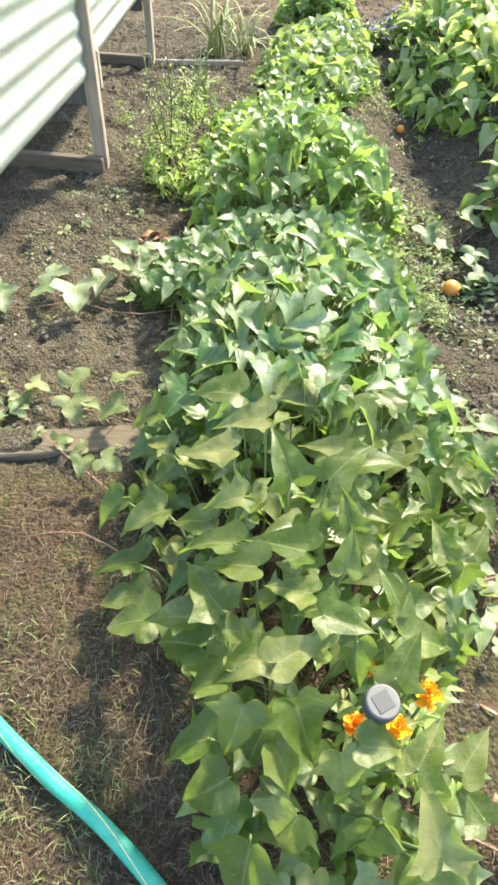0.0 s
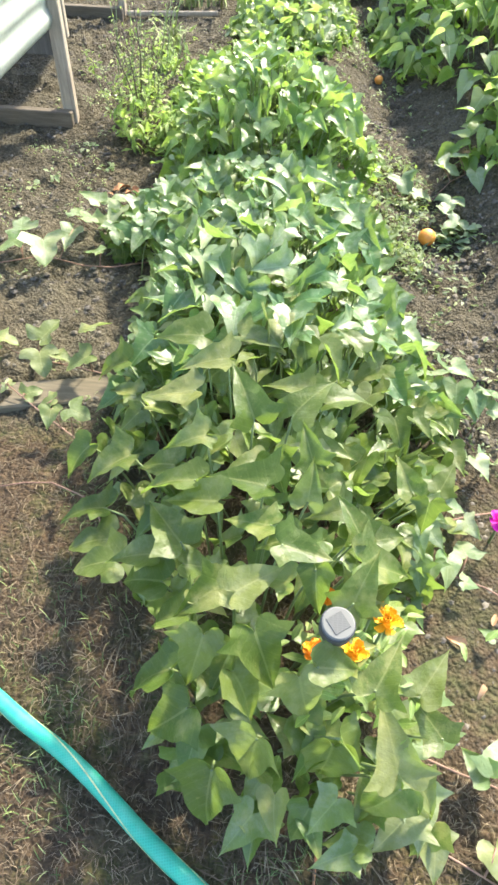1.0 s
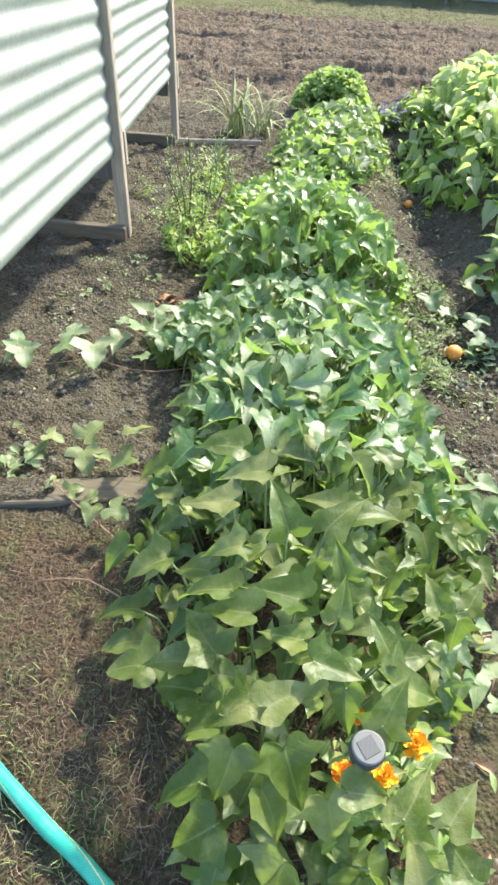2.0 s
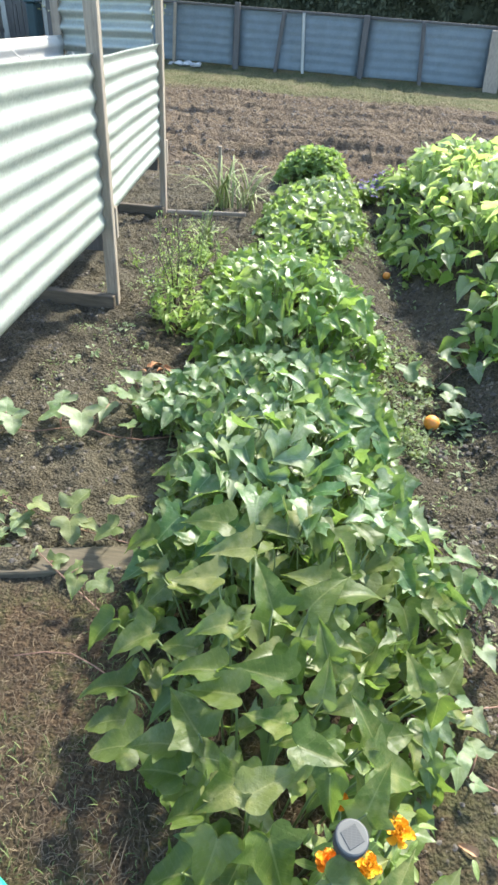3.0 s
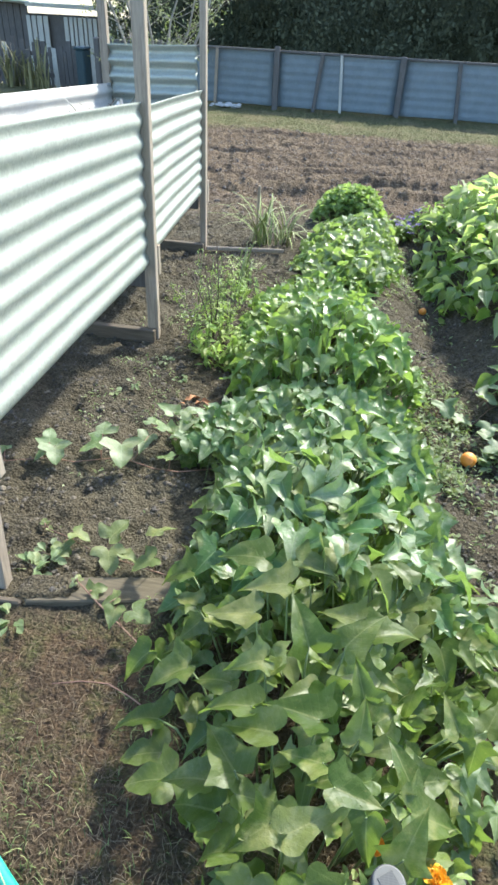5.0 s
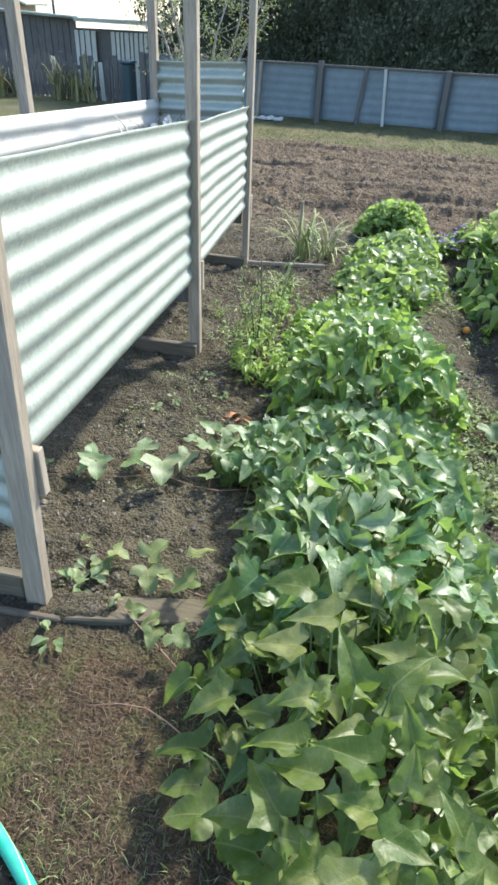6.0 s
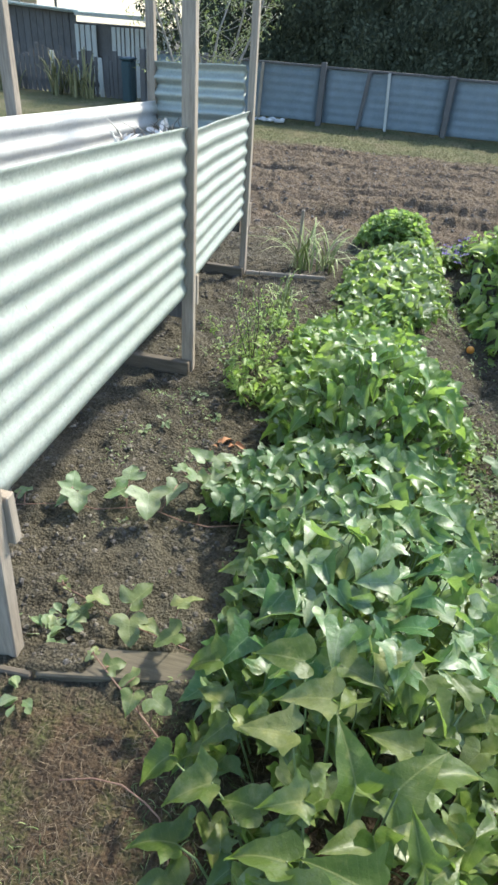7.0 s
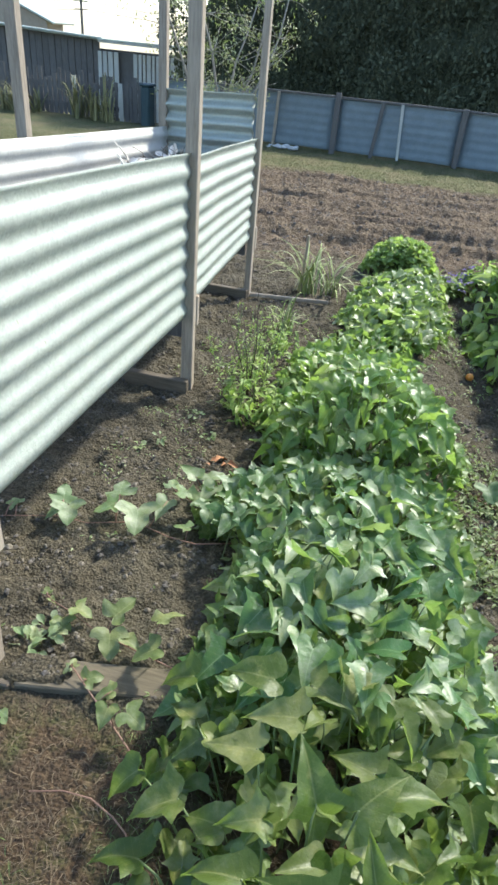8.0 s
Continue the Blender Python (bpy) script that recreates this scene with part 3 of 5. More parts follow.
def sill(name, a, b, width, height, label, wood=SILL_TIMBER):
    bm = bmesh.new()
    beam(bm, a, b, width, height, 0.005)
    return tagged(part(name, bm, wood, None), label, "board", "ground boards")


sill("timber_board", (-2.7, 1.275, 0.035), (-1.255, 1.30, 0.035), 0.035, 0.13, "weathered brown timber sill board half sunk in soil", SLAB_TIMBER)
sill("timber_board", (-2.6, 1.14, -0.014), (-1.10, 1.228, -0.014), 0.022, 0.07, "dark edging board set on edge in the soil")
sill("timber_board", (-1.10, 1.279, -0.004), (-0.62, 1.379, 0.002), 0.105, 0.05, "flat grey timber board edging the bed, half under soil", SLAB_TIMBER)
sill("timber_board", (-2.2, 3.125, 0.02), (-1.25, 3.125, 0.02), 0.045, 0.11, "dark weathered timber sill at the foot of a post")
sill("timber_board", (-2.1, 4.70, 0.01), (-1.36, 4.70, 0.01), 0.045, 0.10, "dark weathered timber sill at the foot of a post")
sill("timber_board", (-1.34, 4.70, 0.03), (-0.76, 4.80, 0.03), 0.022, 0.028, "thin pale timber board lying across the soil", GREY_TIMBER)


# ---- far fence, hedge, shed ----
def fence_y(x):
    return 12.45 - 0.06 * x


fence = thing("corrugated_iron_fence", (0, 12.45, 0), "low blue-grey corrugated iron fence on timber posts, in shade", "fence")
edges = [-5.3, -4.1, -2.0, 0.12, 2.22, 4.4, 6.6, 8.8]
for i, (xa, xb) in enumerate(zip(edges, edges[1:])):
    corrugated("sheet", (xa + 0.01, fence_y(xa)), (xb - 0.01, fence_y(xb)), (0.03, 0.03), (0.84 + 0.012 * (i % 2), 0.85), 6.5, BLUE_IRON, fence, "blue-grey corrugated sheet", depth=0.0032, seg=12, sag=0.012)
for i, x in enumerate(edges):
    bm = bmesh.new()
    box(bm, (x - 0.048, fence_y(x) - 0.115, -0.1), (x + 0.048, fence_y(x) - 0.02, 0.90 + 0.02 * (i % 3)), 0.01, 0.006)
    part("post", bm, DARK_TIMBER, fence, "dark timber fence post")
for x, w, mat, lean in ((-0.84, 0.045, PALE_TIMBER, -0.06), (-1.32, 0.06, DARK_TIMBER, 0.10), (1.12, 0.06, DARK_TIMBER, -0.10), (3.3, 0.06, DARK_TIMBER, 0.05), (-3.1, 0.05, GREY_TIMBER, 0.04)):
    bm = bmesh.new()
    box(bm, (x - w / 2, fence_y(x) - 0.075, -0.05), (x + w / 2, fence_y(x) - 0.025, 0.86), 0.004, 0.002, (lean, 0))
    part("brace", bm, mat, fence, "slim upright brace")
for xa, xb in zip(edges, edges[1:]):
    bm = bmesh.new()
    beam(bm, (xa, fence_y(xa) - 0.005, 0.865), (xb, fence_y(xb) - 0.005, 0.868), 0.07, 0.035)
    part("top_rail", bm, DARK_TIMBER, fence, "weathered top rail")

for k in range(15):
    bm = bmesh.new()
    bmesh.ops.create_icosphere(bm, subdivisions=2, radius=rng.uniform(0.035, 0.075))
    for q in bm.verts:
        q.co *= rng.uniform(0.8, 1.15)
        q.co.z *= 0.5
    x, y = rng.uniform(-3.1, -2.4), rng.uniform(12.2, 12.42)
    bm.transform(Matrix.Translation((x, y, ground_z(x, y) + 0.02)))
    tagged(part("rubble_stone", bm, RUBBLE), "pale broken stone on grass by the fence", "stone", "rubble stones")

# a leaning slab of old boards beside the fence
bm = bmesh.new()
box(bm, (2.10, 12.02, 0.0), (2.34, 12.08, 0.84), 0.01, 0.01, (-0.04, 0.12))
tagged(part("leaning_board", bm, GREY_TIMBER), "old grey timber slab leaning against the fence", "board")


def hedge():
    r = random.Random(3)
    pile = Pile()
    shapes = [(((0, 0, 0), (-0.28, 0.5, 0.1), (0, 1, -0.12), (0.28, 0.45, 0.08)), ((0, 1, 2), (0, 2, 3)), ((0.5, 0), (0.2, 0.5), (0.5, 1), (0.8, 0.5)))] * 4
    for i in range(44000):
        x = r.uniform(-6.2, 9)
        z = 0.2 + 3.5 * r.random() ** 1.1
        y = 14.4 + 0.8 * noise.noise((x * 0.7, z * 0.6, 2.0)) + 0.5 * noise.noise((x * 2.2, z * 2.0, 6.0)) + abs(r.gauss(0, 0.2)) + 0.04 * z
        top = 3.1 + 0.4 * noise.noise((x * 0.5, 1.0, 1.0))
        if z > top:
            continue
        pile.leaf(shapes[i % 4], leaf_pose((x, y, z), r.uniform(0.05, 0.12), r.uniform(0, 360), r.uniform(-85, 10), r.uniform(-60, 60)))
    for i in range(26):
        x = -4.4 + i * 0.66 + r.uniform(-0.2, 0.2)
        pts = [(x + 0.12 * k * r.uniform(-1, 1), 15.2 + r.uniform(-0.1, 0.1), -0.75 + k * 0.62) for k in range(6)]
        pile.tube(pts, 0.10, 0.04, 6)
    # dense inner twigs and shade-side foliage, an uneven sheet of boughs
    nx, nz = 90, 23
    vs, fs = [], []
    for j in range(nz):
        for i in range(nx):
            x, z = -5.4 + i * 0.2, -0.7 + j * 0.19
            y = 15.1 + 0.4 * noise.noise((x, z, 4.0)) + 0.3 * noise.noise((x * 3, z * 3, 4.0)) + 0.06 * z
            vs.append((x, y, z + 0.5 * noise.noise((x * 1.5, 0, 3.0)) * (j == nz - 1)))
    for j in range(nz - 1):
        for i in range(nx - 1):
            fs.append((j * nx + i, j * nx + i + 1, (j + 1) * nx + i + 1, (j + 1) * nx + i))
    pile.add(vs, fs)
    return tagged(pile.done("hedge", LEAF_HEDGE, smooth=True), "tall dark shaded evergreen hedge behind the fence", "hedge", kind="stuff")


hedge()


def shed_top(x):
    return 1.60 - 0.042 * (x + 16)


def shed():
    t = thing("shed", (-10, 17, -0.7), "low weathered dark timber shed with pale slatted end and tin roof", "shed")
    x = -16.0
    while x < -8.75:
        w = rng.uniform(0.15, 0.19)
        bm = bmesh.new()
        box(bm, (x, 17.0 + rng.uniform(0, 0.02), -0.72), (x + w - 0.012, 17.05, shed_top(x) - 0.03), 0.004)
        part("wall_board", bm, DARK_TIMBER, t)
        x += w
    x = -8.75
    while x < -6.35:
        w = rng.uniform(0.10, 0.16)
        bm = bmesh.new()
        pale = not (-8.25 < x < -7.9)
        box(bm, (x, 17.0 if pale else 17.2, -0.72), (x + w - 0.03, 17.03 if pale else 17.23, 1.03), 0.004)
        part("slat", bm, PALE_TIMBER if pale else DARK_TIMBER, t, "pale vertical slat" if pale else "")
        x += w
    bm = bmesh.new()
    box(bm, (-8.75, 17.12, -0.72), (-6.35, 17.16, 1.05), 0)
    part("back_board", bm, DARK_TIMBER, t)
    bm = bmesh.new()
    beam(bm, (-8.6, 16.75, 1.25), (-6.2, 16.75, 1.22), 0.06, 0.07)
    part("fascia", bm, PALE_TIMBER, t, "pale painted fascia board")
    corrugated("roof", (-16.3, 16.8), (-8.5, 16.8), (shed_top(-16.3) - 0.04, shed_top(-8.5) - 0.04), (shed_top(-16.3), shed_top(-8.5)), 1.0, ZINC, t, "tin roof edge", depth=0.01, seg=10)
    bm = bmesh.new()
    for lo, hi, z0, z1, y0, y1 in ((-16.3, -8.5, shed_top(-8.5), 1.18, 16.75, 19.5), (-8.6, -6.2, 1.26, 1.20, 16.7, 19.5)):
        up = 0.042 * 7.8 if lo < -9 else 0.0
        q = [bm.verts.new(p) for p in ((lo, y0, z0 + up), (hi, y0, z0), (hi, y1, z1), (lo, y1, z1 + up), (lo, y0, z0 + up + 0.03), (hi, y0, z0 + 0.03), (hi, y1, z1 + 0.03), (lo, y1, z1 + up + 0.03))]
        for f in ((3, 2, 1, 0), (4, 5, 6, 7), (0, 1, 5, 4), (1, 2, 6, 5), (2, 3, 7, 6), (3, 0, 4, 7)):
            bm.faces.new([q[i] for i in f])
    part("roof", bm, ZINC, t, "shallow tin roof")
    bm = bmesh.new()
    box(bm, (-16.0, 17.3, -0.72), (-6.4, 19.4, 1.0), 0)
    part("body", bm, DARK_TIMBER, t)
    return t


shed()


def barn():
    """A gabled barn behind the shed; only one roof slope and a corner show."""
    t = thing("barn", (-21, 26, -0.7), "pale grey gabled barn behind the shed", "barn")
    bm = bmesh.new()
    v = [bm.verts.new(p) for p in ((-26.5, 26.2, -0.7), (-15.5, 26.2, -0.7), (-15.5, 26.2, 1.48), (-21, 26.2, 3.5), (-26.5, 26.2, 1.48))]
    w = [bm.verts.new((p.co.x, 27.4, p.co.z)) for p in v]
    bm.faces.new(v)
    bm.faces.new(w[::-1])
    for i in range(5):
        bm.faces.new((v[i], w[i], w[(i + 1) % 5], v[(i + 1) % 5]))
    bmesh.ops.recalc_face_normals(bm, faces=bm.faces[:])
    part("body", bm, GREY_TIMBER, t, "grey boarded gable")
    for k in (1, -1):
        bm = bmesh.new()
        beam(bm, (-21, 26.8, 3.60), (-21 + k * 5.9, 26.8, 1.43), 1.6, 0.06)
        part("roof", bm, ZINC, t, "tin roof slope")


barn()


def paling_fence():
    t = thing("paling_fence", (-7.5, 13.3, 0), "low dark fence of uneven upright palings", "fence")
    x = -10.5
    while x < -5.95:
        w = rng.uniform(0.05, 0.10)
        y = 13.3 - 0.05 * (x + 8)
        pale = -7.6 < x < -6.4 and rng.random() < 0.3
        bm = bmesh.new()
        box(bm, (x, y, -0.1), (x + w, y + 0.02, 0.70 + rng.uniform(-0.10, 0.12)), 0.003, 0.004, (rng.uniform(-0.02, 0.02), 0))
        part("paling", bm, PALE_TIMBER if pale else DARK_TIMBER, t)
        x += w + rng.uniform(0.012, 0.05)
    for z in (0.2, 0.55):
        bm = bmesh.new()
        beam(bm, (-10.5, 13.47, z), (-5.9, 13.24, z), 0.04, 0.07)
        part("rail", bm, DARK_TIMBER, t)


paling_fence()

bin_thing = thing("garden_bin", (-5.7, 13.0, 0), "dark blue-green plastic garden bin beside the fence", "bin")
BIN = plain("bin_plastic", (0.022, 0.045, 0.05), 0.7)
bm = bmesh.new()
box(bm, (-5.82, 12.9, -0.02), (-5.64, 13.2, 0.68), 0.03, 0, (0.0, 0.0))
part("body", bm, BIN, bin_thing)
bm = bmesh.new()
box(bm, (-5.84, 12.88, 0.68), (-5.62, 13.22, 0.72), 0.015)
part("lid", bm, BIN, bin_thing)


def utility_pole():
    t = thing("utility_pole", (-42.6, 80, -4), "distant grey utility pole with two crossarms", "utility pole")
    pile = Pile()
    pile.tube([(-42.6, 80, -5), (-42.6, 80, 3), (-42.6, 80, 6.2)], 0.16, 0.12, 8)
    pile.done("pole", DARK_TIMBER, t, smooth=True)
    for z, w in ((3.35, 0.9), (2.55, 0.8), (4.4, 0.9)):
        bm = bmesh.new()
        beam(bm, (-42.6 - w, 79.85, z), (-42.6 + w, 79.85, z), 0.10, 0.12)
        part("crossarm", bm, DARK_TIMBER, t)
    for dx, z, to in ((-0.8, 3.4, 60), (0.8, 3.4, 60), (0.6, 2.6, 60), (-0.8, 3.4, -80), (0.6, 2.6, -80)):
        pile = Pile()
        pts = [(-42.6 + dx + to * s, 80 + 25 * s, z + 0.4 * s + 6 * (s - 0.5) ** 2 - 1.5) for s in [i / 12 for i in range(13)]]
        pile.tube(pts, 0.025, 0.025, 4)
        pile.done("wire", DARK_TIMBER, t)


utility_pole()


def shrub_tree():
    r = random.Random(21)
    t = thing("small_tree", (-3.75, 11.3, 0), "small sparse tree with pale bare branches and yellowing leaves", "tree")
    wood, leaves = Pile(), Pile()
    shapes = [leaf_shape(OVAL, 40 + s, 0.2, 0.4, 0.06) for s in range(4)]
    tips = []
    for k in range(7):
        a = k * 0.9 + r.uniform(-0.3, 0.3)
        p = Vector((-3.75 + 0.08 * math.cos(a), 11.3 + 0.08 * math.sin(a), -0.02))
        pts = [p]
        d = Vector((0.20 * math.cos(a), 0.20 * math.sin(a), 0.45))
        for i in range(6):
            d += Vector((r.uniform(-0.09, 0.09), r.uniform(-0.09, 0.09), r.uniform(-0.03, 0.04)))
            pts.append(pts[-1] + d * r.uniform(0.8, 1.1))
        wood.tube(pts, 0.028, 0.007, 5)
        for q in pts[2:]:
            for _ in range(5):
                b = [q]
                e = Vector((r.uniform(-0.3, 0.3), r.uniform(-0.3, 0.3), r.uniform(-0.05, 0.25)))
                for i in range(3):
                    e += Vector((r.uniform(-0.1, 0.1), r.uniform(-0.1, 0.1), r.uniform(-0.08, 0.08)))
                    b.append(b[-1] + e * 0.6)
                wood.tube(b, 0.006, 0.002, 4)
                tips += b[1:]
    for q in tips:
        for _ in range(r.choice((0, 4, 10, 18))):
            p = q + Vector([r.gauss(0, 0.06) for _ in range(3)])
            leaves.leaf(shapes[r.randrange(4)], leaf_pose(p, r.uniform(0.030, 0.062), r.uniform(0, 360), r.uniform(-70, 20), r.uniform(-50, 50)))
    wood.done("trunk", BARK, t, "pale many-stemmed trunk", smooth=True)
    leaves.done("crown", LEAF_SHRUB, t, "thin crown of yellow-green leaves", smooth=True)


shrub_tree()


# ---- the sweet potato bed ----
def edge(table, y):
    return float(np.interp(y, [a for a, b in table], [b for a, b in table]))


BED_LEFT = ((0.18, -0.06), (0.30, -0.24), (0.5, -0.36), (0.8, -0.46), (1.2, -0.60), (1.6, -0.60), (1.9, -0.66), (2.05, -0.78), (2.25, -0.86), (2.42, -0.76))
BED_RIGHT = ((0.18, 0.12), (0.35, 0.18), (0.6, 0.16), (0.8, 0.24), (1.0, 0.32), (1.3, 0.36), (1.6, 0.25), (1.9, 0.22), (2.2, 0.24), (2.42, 0.20))
BED_TOP = ((0.18, 0.14), (0.4, 0.27), (0.6, 0.31), (1.0, 0.29), (1.5, 0.29), (2.0, 0.24), (2.3, 0.18), (2.42, 0.15))
# a taller mound behind, steep in front, that runs out to low growth on one side
MOUND_LEFT = ((2.36, -0.50), (2.5, -0.65), (2.7, -0.73), (3.0, -0.75), (3.4, -0.80), (3.8, -0.78), (4.05, -0.68))
MOUND_RIGHT = ((2.36, 0.0), (2.5, 0.13), (2.7, 0.19), (2.9, 0.18), (3.1, 0.11), (3.3, 0.03), (3.5, -0.05), (3.8, -0.13), (4.05, -0.16))
MOUND_TOP = ((2.36, 0.24), (2.46, 0.33), (2.6, 0.37), (2.8, 0.34), (3.1, 0.24), (3.4, 0.14), (3.7, 0.07), (4.05, 0.04))
# and a second, lower clump
CLUMP_LEFT = ((4.0, -0.46), (4.15, -0.58), (4.5, -0.64), (5.0, -0.60), (5.45, -0.48))
CLUMP_RIGHT = ((4.0, -0.04), (4.15, 0.04), (4.5, 0.10), (5.0, 0.13), (5.45, 0.10))
CLUMP_TOP = ((4.0, 0.05), (4.2, 0.08), (4.5, 0.10), (5.0, 0.08), (5.45, 0.08))


# broad leaves that stand out on the near plant: stalk end, size, heading of the tip, pitch
LEAVES_A = ((-0.33, 1.027, 0.4, 0.176, 90, -14), (-0.263, 1.101, 0.43, 0.128, 91, -5), (-0.335, 1.197, 0.41, 0.225, 94, -6), (-0.191, 0.941, 0.42, 0.134, 35, 40), (-0.284, 0.882, 0.42, 0.098, 114, -13), (-0.293, 0.781, 0.4, 0.169, 81, -19), (-0.303, 0.662, 0.36, 0.194, 47, 0), (-0.529, 0.857, 0.15, 0.157, 85, -20), (-0.606, 1.031, 0.16, 0.117, 126, -34), (-0.484, 0.969, 0.22, 0.14, 112, -28), (-0.153, 0.761, 0.43, 0.154, 74, 0), (-0.24, 0.719, 0.42, 0.141, 76, -18), (-0.136, 0.674, 0.43, 0.1, 76, -13), (-0.357, 0.66, 0.3, 0.187, 77, -17))
LEAVES_B = ((-0.336, 0.607, 0.3, 0.169, 80, -31), (-0.275, 0.53, 0.33, 0.148, 80, -31), (-0.234, 0.48, 0.37, 0.119, 168, -40), (-0.29, 0.443, 0.3, 0.164, 92, -32), (-0.252, 0.386, 0.28, 0.143, 119, -37), (-0.148, 0.477, 0.41, 0.133, -154, -35), (-0.179, 0.423, 0.37, 0.125, -131, -37), (-0.198, 0.301, 0.25, 0.165, 166, -52), (-0.128, 0.346, 0.29, 0.156, 154, -50), (-0.185, 0.536, 0.43, 0.107, -56, 18), (-0.114, 0.617, 0.46, 0.106, -97, -12), (0.028, 0.617, 0.42, 0.19, -86, -20), (-0.109, 0.949, 0.43, 0.126, -41, 26), (-0.04, 1.0, 0.42, 0.128, -66, -5))
LEAVES_C = ((-0.064, 0.829, 0.43, 0.086, 30, 30), (-0.071, 0.738, 0.42, 0.067, -14, 41), (0.029, 0.675, 0.42, 0.081, 41, 24), (-0.071, 0.415, 0.4, 0.12, -160, -55), (-0.004, 0.347, 0.3, 0.142, 163, -57), (0.006, 0.349, 0.33, 0.103, -123, -48), (0.057, 0.42, 0.36, 0.106, -28, 31), (0.146, 0.444, 0.3, 0.1, -34, 26), (0.186, 0.383, 0.27, 0.098, 41, 26), (0.104, 0.321, 0.28, 0.121, 16, 46), (0.121, 0.31, 0.22, 0.124, 130, -45), (0.2, 0.284, 0.12, 0.098, 145, -34), (0.155, 0.326, 0.2, 0.092, -123, -36), (-0.053, 0.586, 0.44, 0.082, 179, -32))
LEAVES_D = ((0.036, 0.55, 0.36, 0.096, 36, 43), (0.047, 0.584, 0.36, 0.084, -63, 31), (0.008, 0.66, 0.42, 0.06, -51, -21), (-0.006, 0.452, 0.38, 0.07, -62, 0), (-0.088, 1.037, 0.42, 0.105, 69, -6), (0.161, 0.878, 0.3, 0.05, 29, 26), (0.249, 0.945, 0.22, 0.061, -29, 21), (0.208, 0.881, 0.26, 0.081, 170, -53), (0.042, 1.206, 0.4, 0.074, 50, 17), (-0.554, 1.266, 0.24, 0.128, 92, -31), (-0.512, 1.164, 0.22, 0.1, 70, -13), (-0.045, 0.420, 0.435, 0.090, -86, -10), (0.012, 0.535, 0.43, 0.10, -20, 52))
STANDOUT = LEAVES_A + LEAVES_B + LEAVES_C + LEAVES_D


def canopy(x, y, left, right, top):
    l, r_ = edge(left, y), edge(right, y)
    s = (2 * x - l - r_) / max(0.05, r_ - l)
    if abs(s) > 1:
        return None, s
    return 0.05 + edge(top, y) * (1 - abs(s) ** 2.2) ** 0.75, s


def crop(name, label, category, group, y0, y1, cell, size, left, right, top, outlines, leaf_mat, under_mat, seed, tip=180, tip_spread=85, pitch=-7, under=2.5, stem_mat=None, fold=0.40, standout=(), tilt=18, steep=0.0):
    """One plant of a row: stalks, single top leaves as parts, and joined leaves below them; steep: how deep its front face is, where leaves hang."""
    r = random.Random(seed)
    yc = (y0 + y1) / 2
    xc = (edge(left, yc) + edge(right, yc)) / 2
    t = thing(name, (xc, yc, ground_z(xc, yc)), label, category, group)
    shapes = [leaf_shape(outlines[k % len(outlines)], seed * 10 + k, fold, lobes=0.88) for k in range(12)]
    meshes = leaf_meshes("leaf", shapes, leaf_mat)
    broad = leaf_meshes("leaf", [leaf_shape(rounded((POTATO, LOBED, SHOULDERED)[k % 3]), seed * 50 + k, 0.46, 0.25, 0.06, 0.82, 3) for k in range(12)], leaf_mat) if standout else []
    stems, low = Pile(), Pile()
    inv = Matrix.Translation(-t.location)
    spots = []
    y = y0
    while y < y1:
        x = edge(left, y)
        while x < edge(right, y):
            px, py = x + r.uniform(-0.45, 0.45) * cell, y + r.uniform(-0.45, 0.45) * cell
            h, s = canopy(px, py, left, right, top)
            if h is not None:
                spots.append((px, py, h, s))
            x += cell
        y += cell
    r.shuffle(spots)
    made = 0
    for k, (px, py, z, sz, head, pit) in enumerate(standout):
        m = leaf_pose((px, py, z), max(0.095, min(0.140, 1.06 * sz)), head, pit + (5 if py > 0.6 else -6), r.gauss(0, 9))
        ob = new("leaf", broad[k % 12])
        ob.parent = t
        ob.matrix_basis = inv @ m
        made += 1
        foot = Vector((0.6 * px - 0.08, 0.8 * py + 0.12, ground_z(px, py)))
        stems.tube([(px, py, z), Vector((px, py, z)).lerp(foot, 0.4) + Vector((0, 0, 0.05)), foot], 0.0024, 0.0034, 5)
    middles = [(px - f * sz * math.sin(radians(head)), py + f * sz * math.cos(radians(head))) for px, py, z, sz, head, pit in standout for f in (0.1, 0.45, 0.8)]
    for px, py, h, s in spots:
        if any((px - a) ** 2 + (py - b) ** 2 < 0.048 ** 2 for a, b in middles):
            continue
        if standout and py < 1.1:
            h *= 0.84
        gz = ground_z(px, py)
        lump = 0.05 * noise.noise((px * 4, py * 4, seed))
        z = gz + max(0.03, h * r.uniform(0.80, 1.08) + lump)
        sz = size * r.uniform(0.72, 1.22)
        head = tip + r.gauss(0, tip_spread) - s * 55
        hang = 1 - smoothstep(0.2 * steep, steep, py - y0) if steep else 0.0
        if hang > 0.3:
            head = 180 + r.gauss(0, 50) - s * 40
        m = leaf_pose((px, py, z), sz, head, pitch + r.gauss(0, tilt) - 14 * abs(s) ** 2 - 16 * hang, r.gauss(0, tilt + 3))
        back = m.to_3x3() @ Vector((0, -0.25, 0))
        foot = Vector((px + 0.5 * (xc - px) * r.random() + r.uniform(-0.06, 0.06), py + r.uniform(-0.10, 0.10), gz))
        tipv = Vector((px, py, z))
        stems.tube([tipv, tipv + back * 0.6 + Vector((0, 0, -0.05)), tipv.lerp(foot, 0.55) + back * 0.4, foot], 0.0018, 0.0026, 4)
        if made < 300:
            ob = new("leaf", meshes[r.randrange(12)])
            ob.parent = t
            ob.matrix_basis = inv @ m
            made += 1
        else:
            low.leaf(shapes[r.randrange(12)], m)
